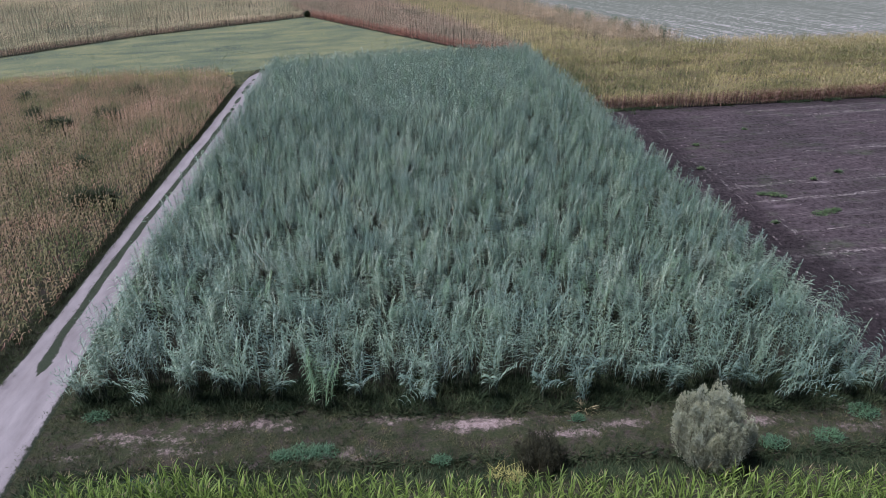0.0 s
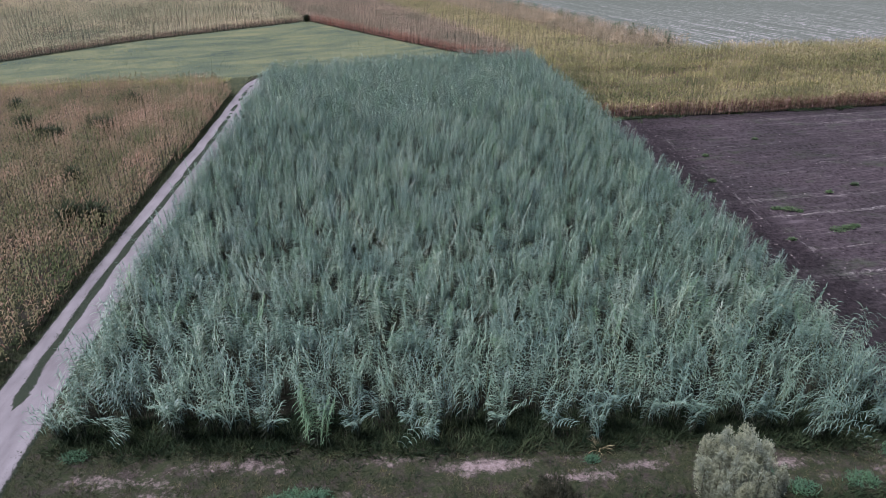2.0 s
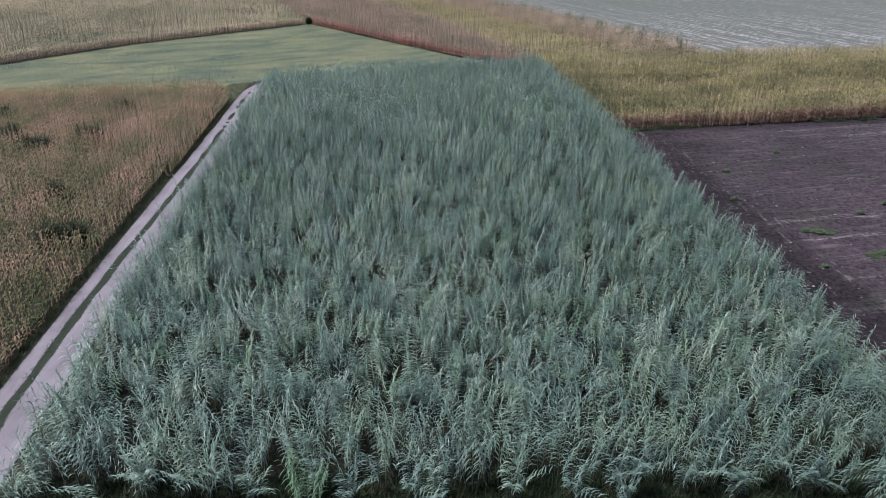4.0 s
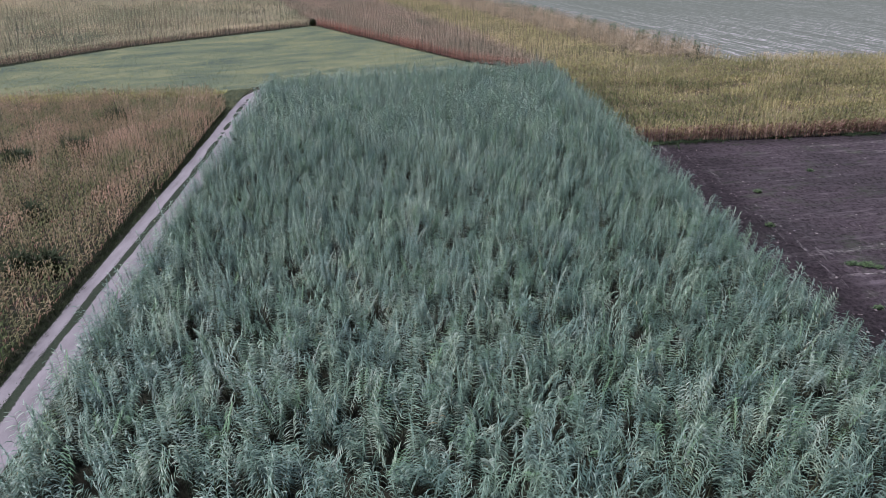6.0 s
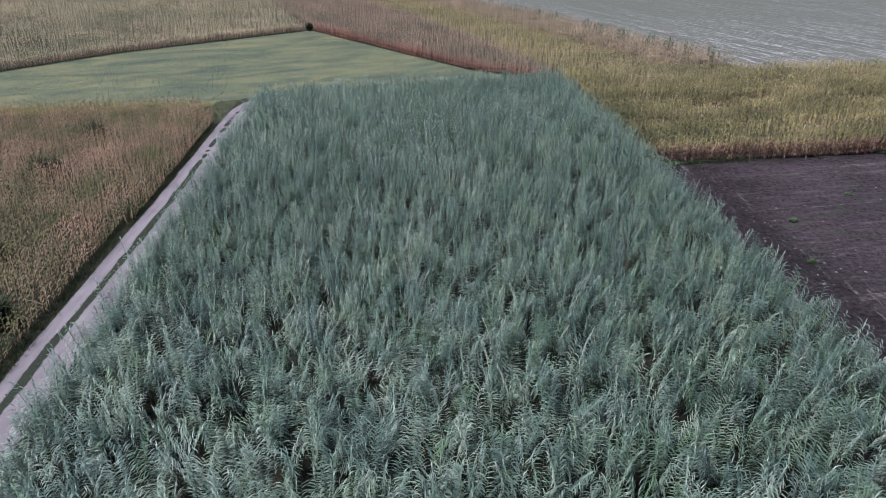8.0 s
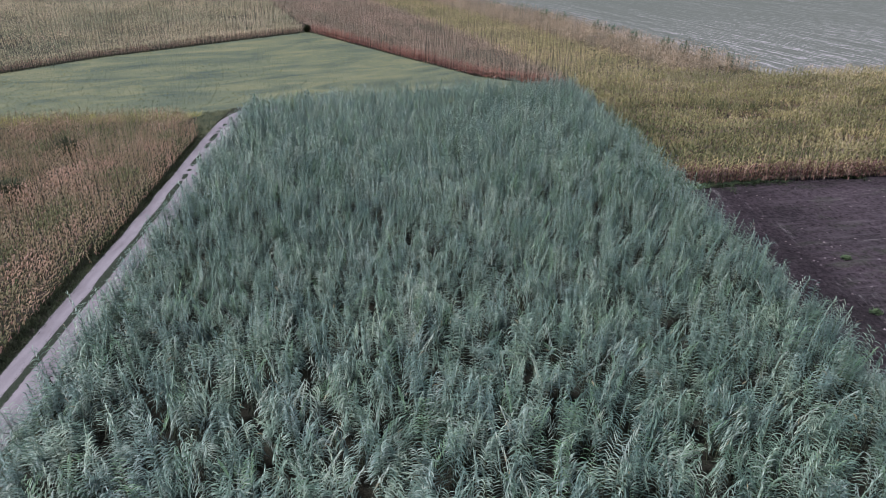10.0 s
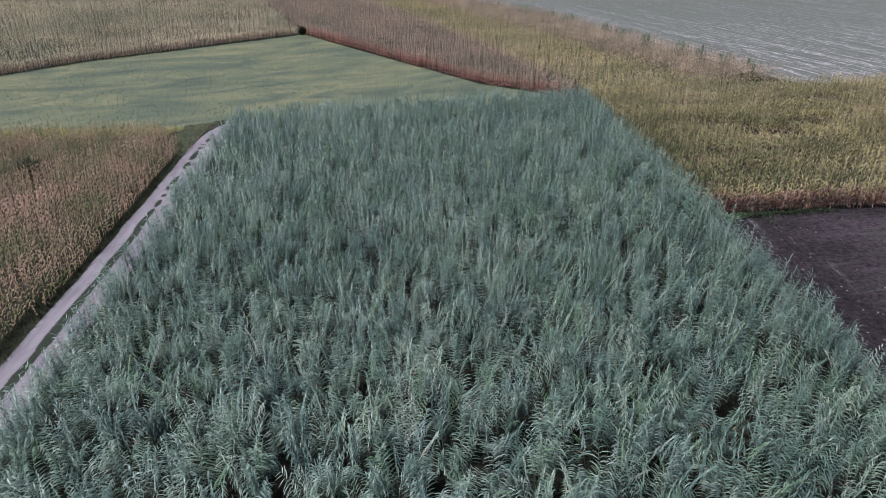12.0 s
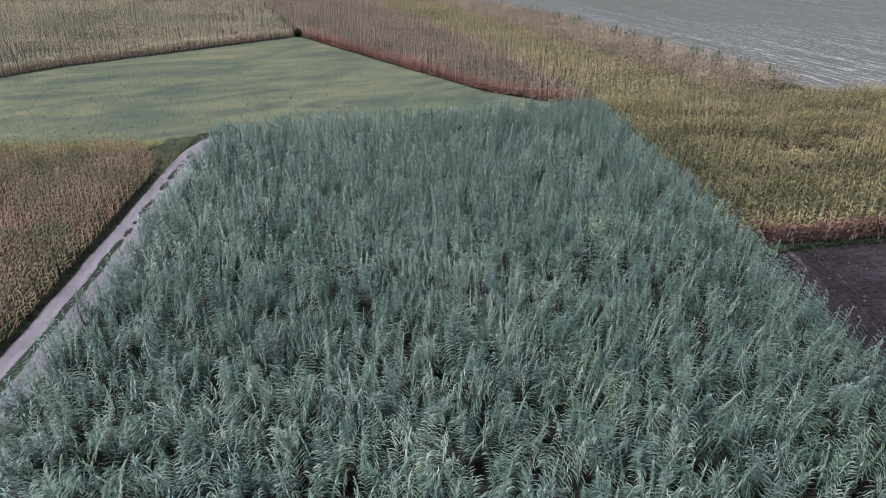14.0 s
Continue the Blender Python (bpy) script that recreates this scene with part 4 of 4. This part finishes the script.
def soil_edge_grass():
    x = rng.uniform(28.2, 95, 2600)
    y = 86.0 + (x - 28) * 0.107 + rng.normal(0, 0.35, len(x)) - np.where(x < 34, np.abs(rng.normal(0, 0.6, len(x))), 0)
    k = wave(x, y, 2.4, 49) > 0.45 + 0.15 * np.clip((x - 34) / 10, 0, 1)
    me = sow("soil_edge_grass", [tuft(10, 0.38, 0.06, 1, 0.3, (0.4, 1.3)) for _ in range(8)], x[k], y[k], furrows(x[k], y[k]), rng.uniform(0, 2 * pi, k.sum()), rng.uniform(0.6, 1.5, k.sum()), [UNDERGROWTH])
    stuff("soil_edge_grass", me, "dark green grass along the edge of the bare soil", "grass")


def meadow():
    x, y = scatter(MEADOW_AREA, 0.68, loose=1.0)
    k = (x > -25 - 0.62 * (y - 10)) & ~inside(x, y, MAIZE_LEFT)
    sown("meadow_grass", [tuft(9, 0.34, 0.1, 1, 0.5, (0.35, 1.1)) for _ in range(12)], x[k], y[k], MEADOW, "soft blue-green and yellow-green uncut meadow grass", "grass", 0.7, 1.4)


def fringe():
    x, y = scatter([(-66, 106.6), (-40, 110.8), (-27, 112.3), (-25.5, 114.8), (-40, 114.2), (-66, 110.2)], 0.42)
    sown("yellow_weeds", [tuft(9, 1.1, 0.07, 1, 0.3, (0.8, 1.4)) for _ in range(8)], x, y, YELLOW_WEED, "yellowish flowering weeds between maize and meadow", "weeds")


verge()
soil_edge_grass()
meadow()
fringe()


def weed_clump(name, x, y, r, tall, material, label, blades=90, width=0.05, base=None):
    s = Sprig()
    for _ in range(blades):
        a, d = rng.uniform(0, 2 * pi), r * math.sqrt(rng.random()) * rng.uniform(0.6, 1.0)
        up = tall * (1 - 0.6 * (d / r) ** 2) * rng.uniform(0.1, 0.7)
        s.blade((cos(a) * d * 1.25, sin(a) * d * 0.85, up - 0.03), rng.uniform(0, 2 * pi), tall * rng.uniform(0.3, 0.7), width * rng.uniform(0.7, 1.3), rng.uniform(0.0, 1.2), rng.uniform(0.3, 1.2), 1)
    s.tube([(0, 0, -0.03), (0, 0, tall * 0.6)], (0.02, 0.008), 3)
    ob = tagged(new(name, mesh_from(name, s, [material])), label, "weed", "weed clumps")
    ob.location = (x, y, float(height(x, y)) if base is None else base)
    return ob


for wx, wy, wr in ((-4.6, 23.6, 0.8), (-3.6, 23.5, 0.7), (-5.6, 23.4, 0.5), (9.6, 24.9, 0.35), (2.2, 22.6, 0.5), (-15.6, 27.0, 0.6), (22, 22.6, 0.8), (19, 22.4, 0.7), (25, 24.2, 0.9), (-12, 22.6, 0.8), (17.5, 23.4, 0.6)):
    weed_clump("weed", wx, wy, wr, 0.42, WEED, "low bluish-green weeds spreading on the verge", int(420 * wr + 60), 0.05)
for wx, wy, wr in ((38.6, 49.7, 0.8), (39.6, 49.9, 0.6), (40.4, 50.2, 0.4), (35.7, 54.5, 0.5), (36.6, 54.2, 0.6), (37.6, 54.0, 0.4), (33.4, 48.1, 0.35), (47, 60, 0.4), (31.2, 86.0, 0.8), (29.5, 86.2, 0.9), (30.4, 85.6, 0.6), (43, 58, 0.35), (33, 62, 0.4), (36, 70, 0.4), (45, 76, 0.4)):
    weed_clump("weed", wx, wy, wr, 0.4, WEED_FRESH, "small green weeds growing out of bare soil", int(420 * wr + 60), 0.07, float(furrows(wx, wy)) if wx > 27.2 else None)
for wx, wy, wr in ((-20.1, 27.9, 0.07), (-20.25, 28.1, 0.06), (-20.0, 28.2, 0.05), (-20.2, 29.0, 0.13), (-20.3, 29.8, 0.12), (-20.1, 29.9, 0.07), (-20.25, 30.4, 0.2)):
    weed_clump("grass_tuft", wx, wy, wr, 0.12, GRASS_STRIP, "small dark grass tuft on the pale track", int(200 * wr + 16), 0.05)
for gx, gy, rx, ry in GAPS_LEFT:
    weed_clump("weed", gx, gy, max(rx, ry) * 0.62, 2.3, WEED_DARK, "dark leafy weeds standing in a gap in the maize", 420, 0.2)


# ---- shrubs ----
def shrub(name, x, y, wide, tall, leaf, label, leaders, leaves, size):
    """A sheaf of upright plumes from one foot, each a leader set with small leaves."""
    ob = tagged(new(name), label, "bush")
    wood, crown = Sprig(), Sprig()
    for i in range(leaders):
        a, out = 2.4 * i + rng.uniform(-0.3, 0.3), math.sqrt((i + 0.5) / leaders) * rng.uniform(0.85, 1.05)
        foot = np.array((cos(a) * out * wide * 0.12, sin(a) * out * wide * 0.12, -0.05))
        end = np.array((cos(a) * out * wide * 0.37, sin(a) * out * wide * 0.37, tall * (1 - 0.4 * out ** 2.2) * rng.uniform(0.84, 1.06)))
        mid = np.array((end[0] * 0.95, end[1] * 0.95, end[2] * 0.4))
        wood.tube([foot, mid, end * np.array((1, 1, 0.95))], (0.035, 0.018, 0.004), 3)
        girth = wide * rng.uniform(0.07, 0.12)
        for j in range(leaves):
            t = rng.uniform(0.05, 1.0)
            p = foot * (1 - t) ** 2 + mid * 2 * t * (1 - t) + end * t * t
            b, r = rng.uniform(0, 2 * pi), girth * math.sqrt(max(0.0, 1.03 - t ** 2.5)) * rng.uniform(0.45, 1.05)
            p = p + np.array((cos(b) * r, sin(b) * r, rng.normal(0, 0.08)))
            crown.blade(p, b + rng.normal(0, 0.8), size * rng.uniform(0.7, 1.4), size * 0.5, rng.uniform(0.1, 1.3), 0.5, 1)
    new("wood", mesh_from("wood", wood, [BARK])).parent = ob
    new("crown", mesh_from("crown", crown, [leaf])).parent = ob
    ob.location = (x, y, float(height(x, y)))
    return ob


shrub("willow_bush", 15.2, 21.8, 5.3, 4.3, WILLOW, "rounded silvery grey-green willow bush beside the ditch", 44, 1250, 0.10)
shrub("bush", 6.9, 21.9, 3.5, 2.1, DARK_BUSH, "low dark brown-green bush by the ditch", 26, 700, 0.08)
for wx, wy, wr in ((4.9, 21.2, 0.6), (5.6, 20.8, 0.4)):
    weed_clump("dry_weed", wx, wy, wr, 1.2, YELLOW_WEED, "tall pale yellowish seeding grass at the maize edge", 110, 0.025)
shrub("bush", -20.2, 189.4, 2.2, 1.8, WEED_DARK, "dark bush at the corner where maize fields meet the meadow", 14, 120, 0.3)
for wx, wy, wr in ((62, 146, 1.6), (60.5, 153, 1.8), (58, 158, 1.4), (56.5, 164, 2.0), (53, 173, 1.8), (50, 181, 2.2), (48.5, 188, 1.6), (44, 204, 2.4), (41, 212, 2.0), (36, 222, 2.6), (30, 236, 2.6)):
    shrub("bush", wx, wy, wr * 2.4, 3.3, WEED, "green bush among tall brown seeding weeds", 8, 45, 0.42)


# ---- clods of earth along the reeds ----
def clods():
    kinds = []
    for _ in range(8):
        c = Sprig()
        r = np.random.default_rng(rng.integers(1 << 30))
        ring = [np.array((cos(k * 1.2566), sin(k * 1.2566), 0.1)) * r.uniform(0.07, 0.13) for k in range(5)]
        c.v = [*ring, np.array((r.normal(0, 0.02), r.normal(0, 0.02), r.uniform(0.06, 0.12)))]
        c.f = [(k, (k + 1) % 5, 5) for k in range(5)]
        c.k = [0] * 5
        kinds.append(c)
    x, y = rng.uniform(27.8, 75, 9000), rng.uniform(24, 88, 9000)
    k = (rng.random(9000) < 0.8 * np.exp(-(x - 27.8) / 3) + 0.05) & (y < 86 + (x - 28) * 0.1)
    x, y = x[k], y[k]
    me = sow("soil_clods", kinds, x, y, furrows(x, y), rng.uniform(0, 6.3, len(x)), rng.uniform(0.4, 1.2, len(x)), [CLOD])
    stuff("soil_clods", me, "pale dry clods strewn over the tilled soil", "soil clods")


clods()
